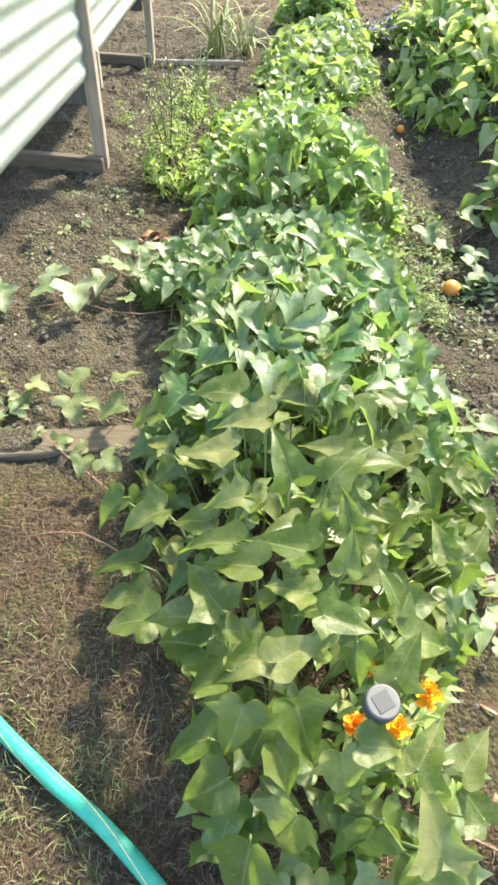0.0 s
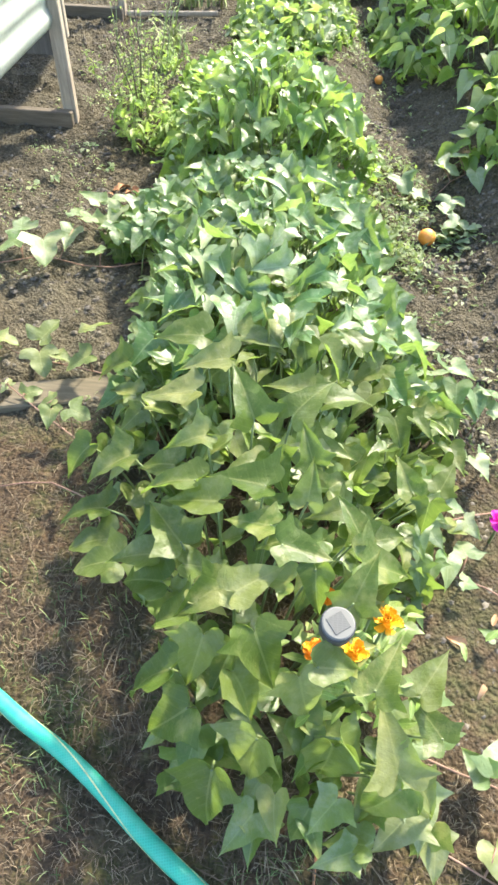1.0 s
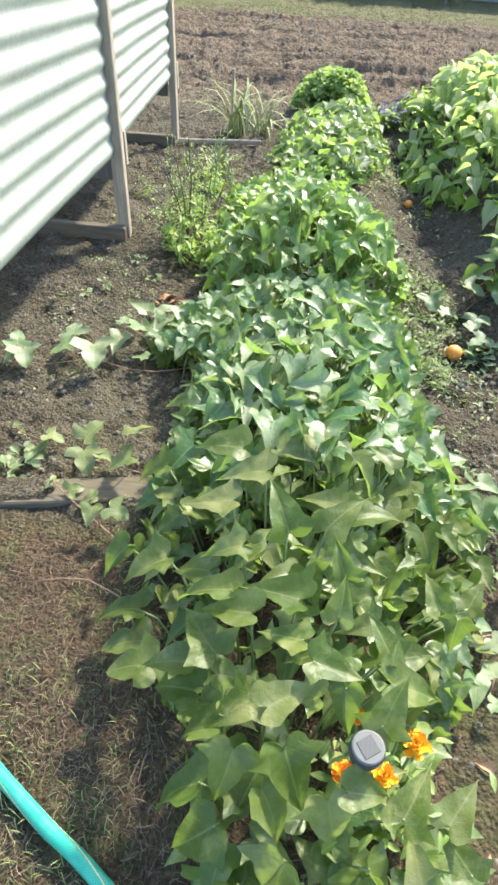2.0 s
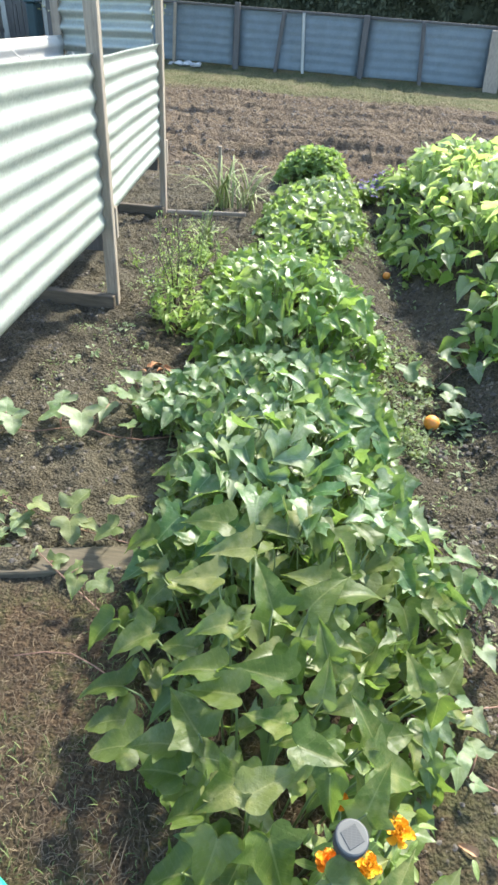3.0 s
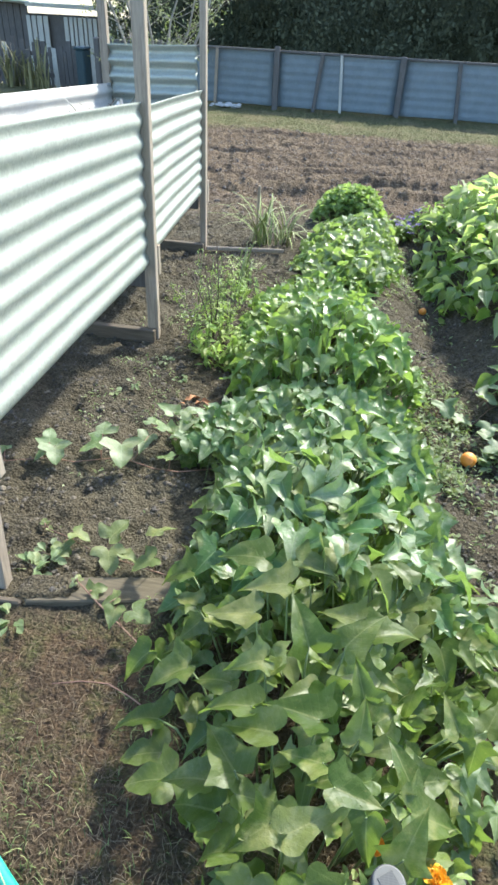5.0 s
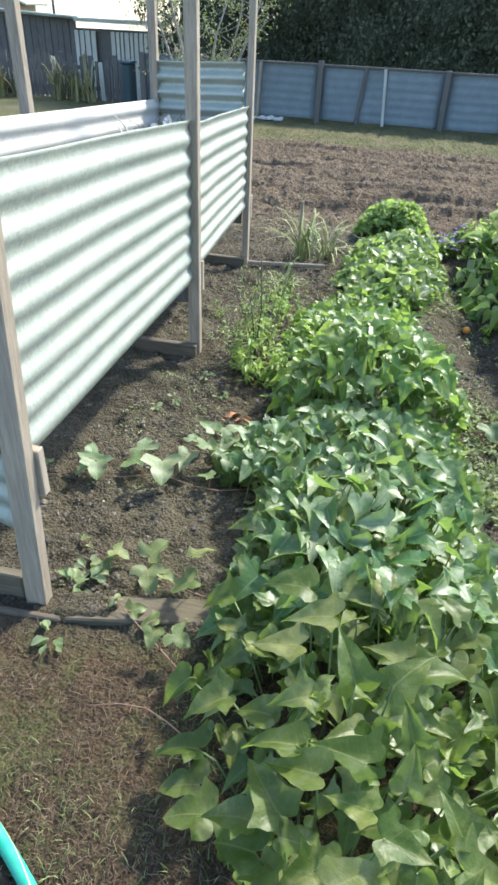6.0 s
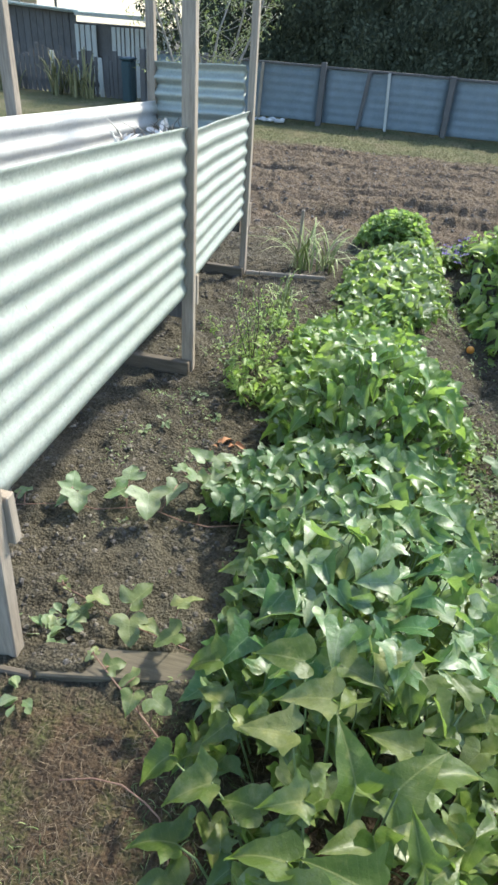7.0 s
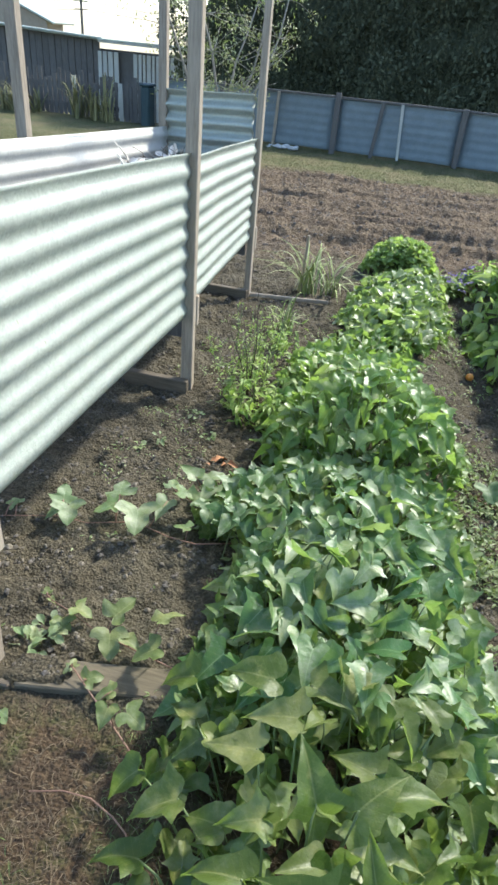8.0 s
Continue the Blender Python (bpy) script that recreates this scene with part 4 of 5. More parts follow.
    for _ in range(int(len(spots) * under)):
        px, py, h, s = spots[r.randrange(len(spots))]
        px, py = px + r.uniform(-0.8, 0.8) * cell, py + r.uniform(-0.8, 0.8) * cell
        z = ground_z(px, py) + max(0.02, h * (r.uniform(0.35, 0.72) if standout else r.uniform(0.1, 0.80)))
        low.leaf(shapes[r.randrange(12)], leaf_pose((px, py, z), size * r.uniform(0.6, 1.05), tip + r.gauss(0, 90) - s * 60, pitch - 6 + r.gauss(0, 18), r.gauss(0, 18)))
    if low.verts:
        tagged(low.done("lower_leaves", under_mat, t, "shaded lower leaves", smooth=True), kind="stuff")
    tagged(stems.done("stalk_tangle", stem_mat or STEM, t, "thin green leaf stalks", smooth=True), kind="stuff")
    return t


GROUP = "sweet potato plants along the bed"
LOBES = (rounded(POTATO), rounded(LOBED), rounded(SHOULDERED))
crop("sweet_potato_plant", "sweet potato plant with broad light green lobed leaves", "plant", GROUP, 0.28, 1.25, 0.060, 0.104, BED_LEFT, BED_RIGHT, BED_TOP, LOBES, LEAF_NEAR, LEAF_UNDER, 1, standout=STANDOUT, under=1.7)
crop("sweet_potato_plant", "sweet potato plant with glossy deep green leaves spreading over the bed", "plant", GROUP, 1.25, 1.82, 0.056, 0.102, BED_LEFT, BED_RIGHT, BED_TOP, LOBES, LEAF_MID, LEAF_UNDER, 2)
crop("sweet_potato_plant", "low sweet potato plant with glossy deep leaves before a taller mound", "plant", GROUP, 1.82, 2.40, 0.056, 0.100, BED_LEFT, BED_RIGHT, BED_TOP, LOBES, LEAF_MID, LEAF_UNDER, 3)
FRESH = (rounded(SHOULDERED), rounded(POTATO), rounded(ARROW))
crop("sweet_potato_plant", "taller fresh green sweet potato plant mounded in the bed", "plant", GROUP, 2.40, 3.20, 0.050, 0.090, MOUND_LEFT, MOUND_RIGHT, MOUND_TOP, FRESH, LEAF_MOUND, LEAF_UNDER_FAR, 4, tilt=20, steep=0.24)
crop("sweet_potato_plant", "low fresh green sweet potato plant behind a taller mound", "plant", GROUP, 3.20, 4.02, 0.054, 0.082, MOUND_LEFT, MOUND_RIGHT, MOUND_TOP, FRESH, LEAF_MOUND, LEAF_UNDER_FAR, 5, tilt=24)
crop("sweet_potato_plant", "low fresh green sweet potato plant further along the bed", "plant", GROUP, 4.02, 4.75, 0.054, 0.086, CLUMP_LEFT, CLUMP_RIGHT, CLUMP_TOP, (HEART, SHOULDERED, ARROW), LEAF_FAR, LEAF_UNDER_FAR, 6, tilt=27, steep=0.2)
crop("sweet_potato_plant", "low fresh green sweet potato plant at the end of the bed", "plant", GROUP, 4.75, 5.42, 0.056, 0.082, CLUMP_LEFT, CLUMP_RIGHT, CLUMP_TOP, (HEART, SHOULDERED, ARROW), LEAF_FAR, LEAF_UNDER_FAR, 8, tilt=27)

# ---- beans on the bank ----
BEAN_LEFT = ((2.3, 0.90), (2.6, 0.76), (2.8, 0.64), (3.0, 0.60), (3.35, 0.66), (3.6, 0.62), (3.75, 0.48), (4.0, 0.40), (4.4, 0.33), (5.0, 0.25), (5.6, 0.26), (6.1, 0.42))
BEAN_RIGHT = ((2.3, 1.3), (3.0, 1.6), (4.0, 1.8), (5.0, 1.95), (6.1, 1.9))
BEAN_TOP = ((2.3, 0.18), (2.7, 0.31), (3.3, 0.33), (3.7, 0.37), (4.4, 0.34), (5.4, 0.28), (6.1, 0.17))
for k, (a, b) in enumerate(((2.62, 3.05), (3.05, 3.6), (3.65, 4.4), (4.4, 5.2), (5.2, 6.1))):
    crop("bean_bush", "bushy bean plant with pointed yellow-green leaves, sunlit", "plant", "bean bushes on the bank", a, b, 0.082, 0.132, BEAN_LEFT, BEAN_RIGHT, BEAN_TOP, (rounded(BEAN), rounded(BEAN), ARROW), LEAF_BEAN_LIT, LEAF_BEAN_SHADED, 30 + k, tip=170, tip_spread=95, pitch=-16, under=1.8, tilt=22)


# ---- end bush, weeds, flowers ----
def herb_dome():
    r = random.Random(9)
    t = thing("herb_bush", (-0.30, 5.82, 0.0), "rounded bright green herb bush at the end of the bed", "plant")
    low, st = Pile(), Pile()
    shapes = [leaf_shape(HEART, 70 + k, 0.3, 0.3, 0.08) for k in range(5)]
    for _ in range(1500):
        a, q = r.uniform(0, 2 * math.pi), math.sqrt(r.random())
        x, y = -0.30 + 0.33 * q * math.cos(a), 5.80 + 0.30 * q * math.sin(a)
        h = 0.25 * (1 - q ** 2.4) ** 0.6 * r.uniform(0.8, 1.05) + 0.03 + 0.05 * noise.noise((x * 8, y * 8, 1))
        low.leaf(shapes[r.randrange(5)], leaf_pose((x, y, ground_z(x, y) + h), r.uniform(0.035, 0.065), r.uniform(0, 360), r.gauss(-15, 25), r.gauss(0, 25)))
        if r.random() < 0.25:
            st.tube([(x, y, ground_z(x, y) + h), (x * 0.6 - 0.12, 0.6 * y + 0.4 * 5.80, ground_z(x, y))], 0.002, 0.003, 3)
    tagged(low.done("leaves", LEAF_HERB, t, smooth=True), kind="stuff")
    tagged(st.done("stalk_tangle", STEM, t), kind="stuff")


herb_dome()


def flower_clump():
    r = random.Random(10)
    t = thing("purple_flowers", (0.17, 5.95, 0.0), "clump of small purple-blue flowers among leaves", "flowers")
    low, fl = Pile(), Pile()
    shapes = [leaf_shape(OVAL, 80 + k, 0.3, 0.4, 0.05) for k in range(4)]
    for _ in range(420):
        x, y = 0.17 + r.gauss(0, 0.085), 5.95 + r.gauss(0, 0.10)
        z = ground_z(x, y) + r.uniform(0.03, 0.13)
        low.leaf(shapes[r.randrange(4)], leaf_pose((x, y, z), r.uniform(0.04, 0.08), r.uniform(0, 360), r.gauss(0, 35), r.gauss(0, 25)))
    for _ in range(50):
        x, y = 0.17 + r.gauss(0, 0.08), 5.93 + r.gauss(0, 0.09)
        z = ground_z(x, y) + r.uniform(0.10, 0.17)
        for k in range(5):
            fl.leaf(shapes[k % 4], leaf_pose((x, y, z), 0.026, 72 * k, r.gauss(20, 15), 0))
    tagged(low.done("leaves", LEAF_HERB, t, smooth=True), kind="stuff")
    tagged(fl.done("blooms", plain("purple_petal", (0.11, 0.075, 0.25), 0.7), t, "purple-blue blooms", smooth=True), kind="stuff")


flower_clump()


def blades(pile, x, y, n, height, spreadr, width, r, curl=1.0):
    for _ in range(n):
        a = r.uniform(0, 2 * math.pi)
        h = height * r.uniform(0.5, 1.1)
        out = spreadr * r.uniform(0.3, 1.2)
        bx, by = x + r.gauss(0, 0.035), y + r.gauss(0, 0.03)
        gz = ground_z(bx, by) - 0.01
        sx, sy = -math.sin(a), math.cos(a)
        verts, faces = [], []
        for i in range(7):
            s = i / 6
            o = out * s ** 1.6
            z = gz + h * (1.35 * s - 0.55 * curl * s ** 3)
            w = width * (1 - s) ** 0.6 * (0.6 + 0.4 * min(1, 4 * s))
            c = (bx + math.cos(a) * o, by + math.sin(a) * o)
            verts += [(c[0] - sx * w, c[1] - sy * w, z), (c[0], c[1], z - 0.25 * w), (c[0] + sx * w, c[1] + sy * w, z)]
            if i:
                k = 3 * i
                faces += [(k - 3, k - 2, k + 1, k), (k - 2, k - 1, k + 2, k + 1)]
        pile.add(verts, faces)


def grass_clump(x, y, n, height, out, label, seed):
    r = random.Random(seed)
    t = thing("grass_clump", (x, y, ground_z(x, y)), label, "grass", "grass clumps")
    p = Pile()
    blades(p, x, y, n, height, out, 0.0085, r, 1.3)
    tagged(p.done("blade_tuft", PALE_BLADE, t, smooth=True), kind="stuff")


grass_clump(-0.98, 5.0, 28, 0.44, 0.46, "clump of long arching grassy leaves beside a thin board", 51)
grass_clump(-0.80, 5.05, 20, 0.40, 0.46, "clump of long arching grassy leaves beside a thin board", 52)
grass_clump(-0.95, 4.22, 18, 0.30, 0.16, "small clump of pale grass among weeds", 53)

bm = bmesh.new()
box(bm, (-1.02, 5.0, -0.05), (-1.0, 5.02, 0.44), 0.003, 0.001, (0.01, 0))
tagged(part("plant_stake", bm, GREY_TIMBER), "thin grey wooden stake standing in grass", "stake")


def spindly_weed(x, y, n, height, seed, label, size=0.035, leafy=26, bare=()):
    r = random.Random(seed)
    t = thing("weed", (x, y, ground_z(x, y)), label, "weed", "weeds")
    st, lv = Pile(), Pile()
    shapes = [leaf_shape(OVAL, 90 + k, 0.25, 0.4, 0.05) for k in range(4)]
    for _ in range(n):
        bx, by = x + r.gauss(0, 0.07), y + r.gauss(0, 0.07)
        h = height * r.uniform(0.45, 1.1)
        gz = ground_z(bx, by)
        lean = (r.gauss(0, 0.12), r.gauss(0, 0.12))
        pts = [(bx + lean[0] * s * h * 2, by + lean[1] * s * h * 2, gz + h * s) for s in (0, 0.35, 0.7, 1)]
        st.tube(pts, 0.003, 0.0015, 4)
        for _ in range(leafy):
            s = r.random() ** 0.8
            p = (bx + lean[0] * s * h * 2 + r.gauss(0, 0.02), by + lean[1] * s * h * 2 + r.gauss(0, 0.02), gz + h * s)
            lv.leaf(shapes[r.randrange(4)], leaf_pose(p, size * r.uniform(0.6, 1.4) * (1.2 - 0.5 * s), r.uniform(0, 360), r.gauss(10, 30), r.gauss(0, 25)))
    for top in bare:
        foot = Vector((x + r.gauss(0, 0.02), y + r.gauss(0, 0.02), 0))
        foot.z = ground_z(foot.x, foot.y)
        pole, mid = Pile(), foot.lerp(Vector(top), 0.5) + Vector((r.gauss(0, 0.012), 0, 0))
        pole.tube([foot, mid, top], 0.0036, 0.0022, 5)
        for k in range(8):
            spot = mid.lerp(Vector(top), 0.15 + 0.85 * k / 7)
            pole.tube([spot, spot + Vector((r.gauss(0, 0.012), r.gauss(0, 0.012), 0.014))], 0.0022, 0.0012, 3)
        pole.done("seed_stalk", DARK_BARK, t, "dark thin dry seed stalk", smooth=True)
    tagged(st.done("stalk_tangle", STEM, t, smooth=True), kind="stuff")
    tagged(lv.done("leaves", LEAF_WEED, t, smooth=True), kind="stuff")


spindly_weed(-0.89, 3.06, 12, 0.25, 61, "bushy yellow-green weed at the edge of the bed", 0.055, 15)
spindly_weed(-0.81, 2.98, 8, 0.19, 62, "bushy yellow-green weed at the edge of the bed", 0.055, 16)
spindly_weed(-0.93, 3.22, 12, 0.46, 63, "tall spindly seeding weed with dark dry stalks", 0.024, 34, ((-0.91, 3.15, 0.61), (-1.05, 3.12, 0.46), (-0.98, 3.20, 0.42)))
spindly_weed(-0.90, 3.52, 10, 0.38, 64, "tall spindly seeding weed beside the bed", 0.024, 34)
spindly_weed(-0.90, 3.90, 6, 0.20, 65, "leafy green weed at the edge of the bed", 0.045)


POINTED = (POTATO, LOBED, SHOULDERED)
BROAD = (TRILOBED, TRILOBED, SHOULDERED, TRILOBED)


def runner(points, leaves, size, mat, label, seed, outlines=(TRILOBED, TRILOBED, LOBED)):
    """A trailing vine with a few single leaves."""
    r = random.Random(seed)
    p0 = points[0]
    t = thing("sweet_potato_runner", (p0[0], p0[1], ground_z(*p0)), label, "vine", "trailing sweet potato runners")
    pile = Pile()
    pts = [Vector((x, y, ground_z(x, y) + 0.018 + 0.012 * math.sin(3 * i))) for i, (x, y) in enumerate(points)]
    pile.tube(pts, 0.0026, 0.0018, 5)
    nodes = [a.lerp(b, k / 5) for a, b in zip(pts, pts[1:]) for k in range(6)]
    inv = Matrix.Translation(-t.location)
    shapes = [leaf_shape(rounded(outlines[k % len(outlines)]), 900 + seed * 7 + k, 0.16, 0.15, 0.05, 1.0, 3) for k in range(4)]
    meshes = leaf_meshes("leaf", shapes, mat)
    for i, (x, y, h, head, *scale) in enumerate(leaves):
        p = Vector((x, y, ground_z(x, y) + h))
        ob = new("leaf", meshes[i % 4])
        ob.parent = t
        ob.matrix_basis = inv @ leaf_pose(p, size * (scale[0] if scale else r.uniform(0.85, 1.15)), head, r.gauss(-16, 8) if outlines is POINTED else 17 * math.cos(radians(head)) + r.gauss(-2, 5), r.gauss(0, 8))
        near = min(nodes, key=lambda q: (q - p).length)
        if (near - p).length > 0.13:
            near = Vector((x + 0.04, y + 0.02, ground_z(x + 0.04, y + 0.02)))
        pile.tube([p, (p + near) / 2 + Vector((0, 0, 0.01)), near], 0.002, 0.0025, 4)
    pile.done("vine", VINE, t, "thin reddish trailing stem", smooth=True)


runner(((-0.66, 2.02), (-0.79, 1.963), (-0.90, 1.978), (-1.05, 2.00), (-1.23, 1.945), (-1.33, 1.935), (-1.43, 1.917), (-1.62, 1.86)),
       ((-1.345, 1.985, 0.06, 20, 0.80), (-1.31, 1.96, 0.055, 207, 0.92), (-1.345, 1.94, 0.05, 140, 0.62), (-1.155, 2.09, 0.08, 20, 0.98), (-1.15, 2.04, 0.07, 132, 0.95), (-1.04, 2.005, 0.08, 200, 1.20), (-0.955, 2.095, 0.09, 165, 1.0), (-0.97, 2.18, 0.08, 12, 0.6), (-0.89, 2.13, 0.09, 45, 0.8), (-0.86, 2.13, 0.09, -60, 0.85), (-0.90, 2.27, 0.11, 62, 0.95), (-0.86, 2.27, 0.11, -42, 0.95), (-0.83, 2.00, 0.06, 95, 0.65), (-0.78, 2.12, 0.10, 185, 0.9), (-0.80, 2.21, 0.12, 150, 1.0), (-1.53, 1.95, 0.02, 60, 0.45), (-1.545, 1.94, 0.02, 200, 0.4)),
       0.112, LEAF_PALE, "trailing runner with pale green leaves across bare soil", 1, BROAD)
runner(((-0.62, 1.42), (-0.80, 1.45), (-0.954, 1.491), (-1.08, 1.53), (-1.195, 1.569)),
       ((-0.91, 1.53, 0.06, -32, 1.15), (-0.89, 1.455, 0.07, 197, 1.1), (-0.835, 1.45, 0.07, 255, 0.85), (-1.045, 1.53, 0.05, 268, 0.78), (-1.075, 1.49, 0.03, 215, 0.72), (-1.18, 1.575, 0.02, 30, 0.35), (-1.16, 1.56, 0.02, 250, 0.35), (-0.74, 1.50, 0.11, -40, 1.0), (-0.72, 1.42, 0.10, 120, 1.0)),
       0.09, LEAF_YELLOWING, "short runner with yellowing leaves over bare soil", 2, BROAD)
runner(((-0.66, 1.12), (-0.777, 1.21), (-0.86, 1.265), (-0.944, 1.316)),
       ((-0.89, 1.30, 0.035, -50, 0.75), (-0.80, 1.285, 0.04, 110, 0.85), (-0.77, 1.20, 0.09, 185, 0.95), (-0.71, 1.19, 0.10, -110, 1.0), (-0.945, 1.32, 0.02, 20, 0.4), (-0.95, 1.31, 0.02, 140, 0.35)),
       0.076, LEAF_YELLOWING, "short runner with yellowing leaves over a timber board", 3, BROAD)
runner(((-0.46, 0.70), (-0.52, 0.80), (-0.565, 0.89), (-0.60, 0.94), (-0.65, 0.973), (-0.72, 0.995), (-0.80, 0.999), (-0.875, 0.968)),
       ((-0.50, 0.78, 0.10, 100), (-0.46, 0.70, 0.13, 95)),
       0.12, LEAF_NEAR, "dry runner lying on brown thatch", 4)
runner(((0.10, 0.44), (0.223, 0.413), (0.28, 0.395), (0.348, 0.376), (0.45, 0.345)),
       ((0.204, 0.516, 0.09, -32, 1.0), (0.217, 0.42, 0.09, 18, 0.95), (0.32, 0.379, 0.08, 37, 0.75), (0.335, 0.385, 0.08, -20, 0.85), (0.17, 0.33, 0.13, 185, 1.0)),
       0.112, LEAF_PALE, "runner with broad light green leaves on bare soil", 5, POINTED)
runner(((0.16, 0.30), (0.24, 0.255), (0.31, 0.225), (0.38, 0.19)),
       ((0.20, 0.27, 0.11, 190), (0.15, 0.29, 0.12, 140), (0.33, 0.27, 0.04, 200), (0.37, 0.24, 0.03, 300)),
       0.092, LEAF_YELLOWING, "runner with yellowing leaves on bare soil", 9, POINTED)
runner(((0.10, 1.36), (0.22, 1.42), (0.34, 1.38), (0.42, 1.28), (0.50, 1.20)),
       ((0.20, 1.56, 0.15, 20, 1.1), (0.22, 1.46, 0.15, 200, 1.2), (0.30, 1.42, 0.13, 160, 1.0), (0.33, 1.48, 0.11, -60, 0.9), (0.40, 1.36, 0.10, 210, 1.0), (0.43, 1.40, 0.08, -80, 0.8), (0.398, 1.162, 0.09, 205, 1.0), (0.42, 1.18, 0.08, -70, 0.8), (0.30, 1.30, 0.12, 220, 1.1), (0.24, 1.30, 0.15, 170, 1.2), (0.34, 1.25, 0.10, 100, 0.8), (0.415, 1.38, 0.11, 190, 1.1), (0.459, 1.345, 0.10, 270, 1.0), (0.46, 1.37, 0.12, -30, 0.95), (0.359, 1.472, 0.12, 240, 1.1), (0.30, 1.415, 0.14, 5, 1.25), (0.267, 1.527, 0.14, -50, 1.2), (0.273, 1.311, 0.13, 185, 1.1), (0.36, 1.39, 0.13, 170, 1.2)),
       0.078, LEAF_PALE, "runner with small light green leaves on bare soil", 6, POINTED)
runner(((0.10, 1.00), (0.21, 0.96), (0.305, 0.987), (0.38, 1.02), (0.453, 1.05)),
       ((0.142, 1.092, 0.15, 25, 1.0), (0.201, 1.006, 0.12, 0, 1.05), (0.262, 1.013, 0.12, -28, 1.15), (0.22, 0.981, 0.13, 182, 1.35), (0.255, 0.95, 0.10, 268, 0.6), (0.308, 0.994, 0.08, 275, 0.85), (0.24, 0.90, 0.11, 215, 0.9)),
       0.078, LEAF_PALE, "runner with small light green leaves on bare soil", 8, POINTED)
runner(((0.14, 0.90), (0.24, 0.86), (0.33, 0.83), (0.39, 0.809), (0.45, 0.79)),
       ((0.345, 0.871, 0.06, 8, 1.2), (0.347, 0.968, 0.07, 230, 0.9), (0.278, 0.826, 0.11, 182, 1.15), (0.323, 0.796, 0.06, 258, 0.7), (0.19, 0.86, 0.16, 200, 1.3), (0.24, 0.80, 0.13, 160, 1.0), (0.385, 0.674, 0.05, 50, 0.6)),
       0.078, LEAF_PALE, "short runner with curled pale leaves on bare soil", 10, POINTED)
runner(((0.16, 2.75), (0.30, 2.72), (0.42, 2.68), (0.52, 2.78), (0.62, 2.82)),
       ((0.30, 2.74, 0.08, 200), (0.36, 2.68, 0.08, 250), (0.46, 2.55, 0.06, 230), (0.50, 2.60, 0.06, 150), (0.47, 2.82, 0.10, 250), (0.54, 2.84, 0.10, 300), (0.60, 2.72, 0.08, 200), (0.52, 2.46, 0.05, 120)),
       0.11, LEAF_PALE, "runner crossing the furrow with pale glossy leaves", 7, BROAD)


# ---- small plants on the soil ----
def seedling_patch(spots, label, seed, size=0.03, n=14):
    r = random.Random(seed)
    meshes = leaf_meshes("leaf", [leaf_shape(ROUND, 200 + k, 0.25, 0.4, 0.05) for k in range(4)], LEAF_SEEDLING)
    for x, y in spots:
        t = thing("seedling_weed", (x, y, ground_z(x, y)), label, "weed", "small weeds")
        for _ in range(n):
            head, reach = r.uniform(0, 6.28), size * abs(r.gauss(0.35, 0.35))
            px, py = x - reach * math.sin(head), y + reach * math.cos(head)
            ob = new("leaf", meshes[r.randrange(4)])
            ob.parent = t
            ob.matrix_basis = Matrix.Translation(-t.location) @ leaf_pose((px, py, ground_z(px, py) + r.uniform(0.006, 0.024)), size * r.uniform(0.7, 1.35), math.degrees(head), r.gauss(14, 12), r.gauss(0, 15))


seedling_patch([(-1.136, 1.379), (-1.113, 1.455), (-1.084, 1.411), (-1.09, 1.15)], "small grey-green weed rosette on bare soil", 5, 0.042, 9)
seedling_patch([(-1.28, 2.55), (-1.20, 2.62), (-1.12, 2.9), (-1.0, 2.75), (-1.18, 3.46), (-1.1, 3.3)], "tiny green weed seedling on bare soil", 6, 0.026, 12)
seedling_patch([(0.50, 2.36), (0.54, 2.42), (0.47, 2.42)], "low feathery weed in the furrow", 8, 0.04, 20)


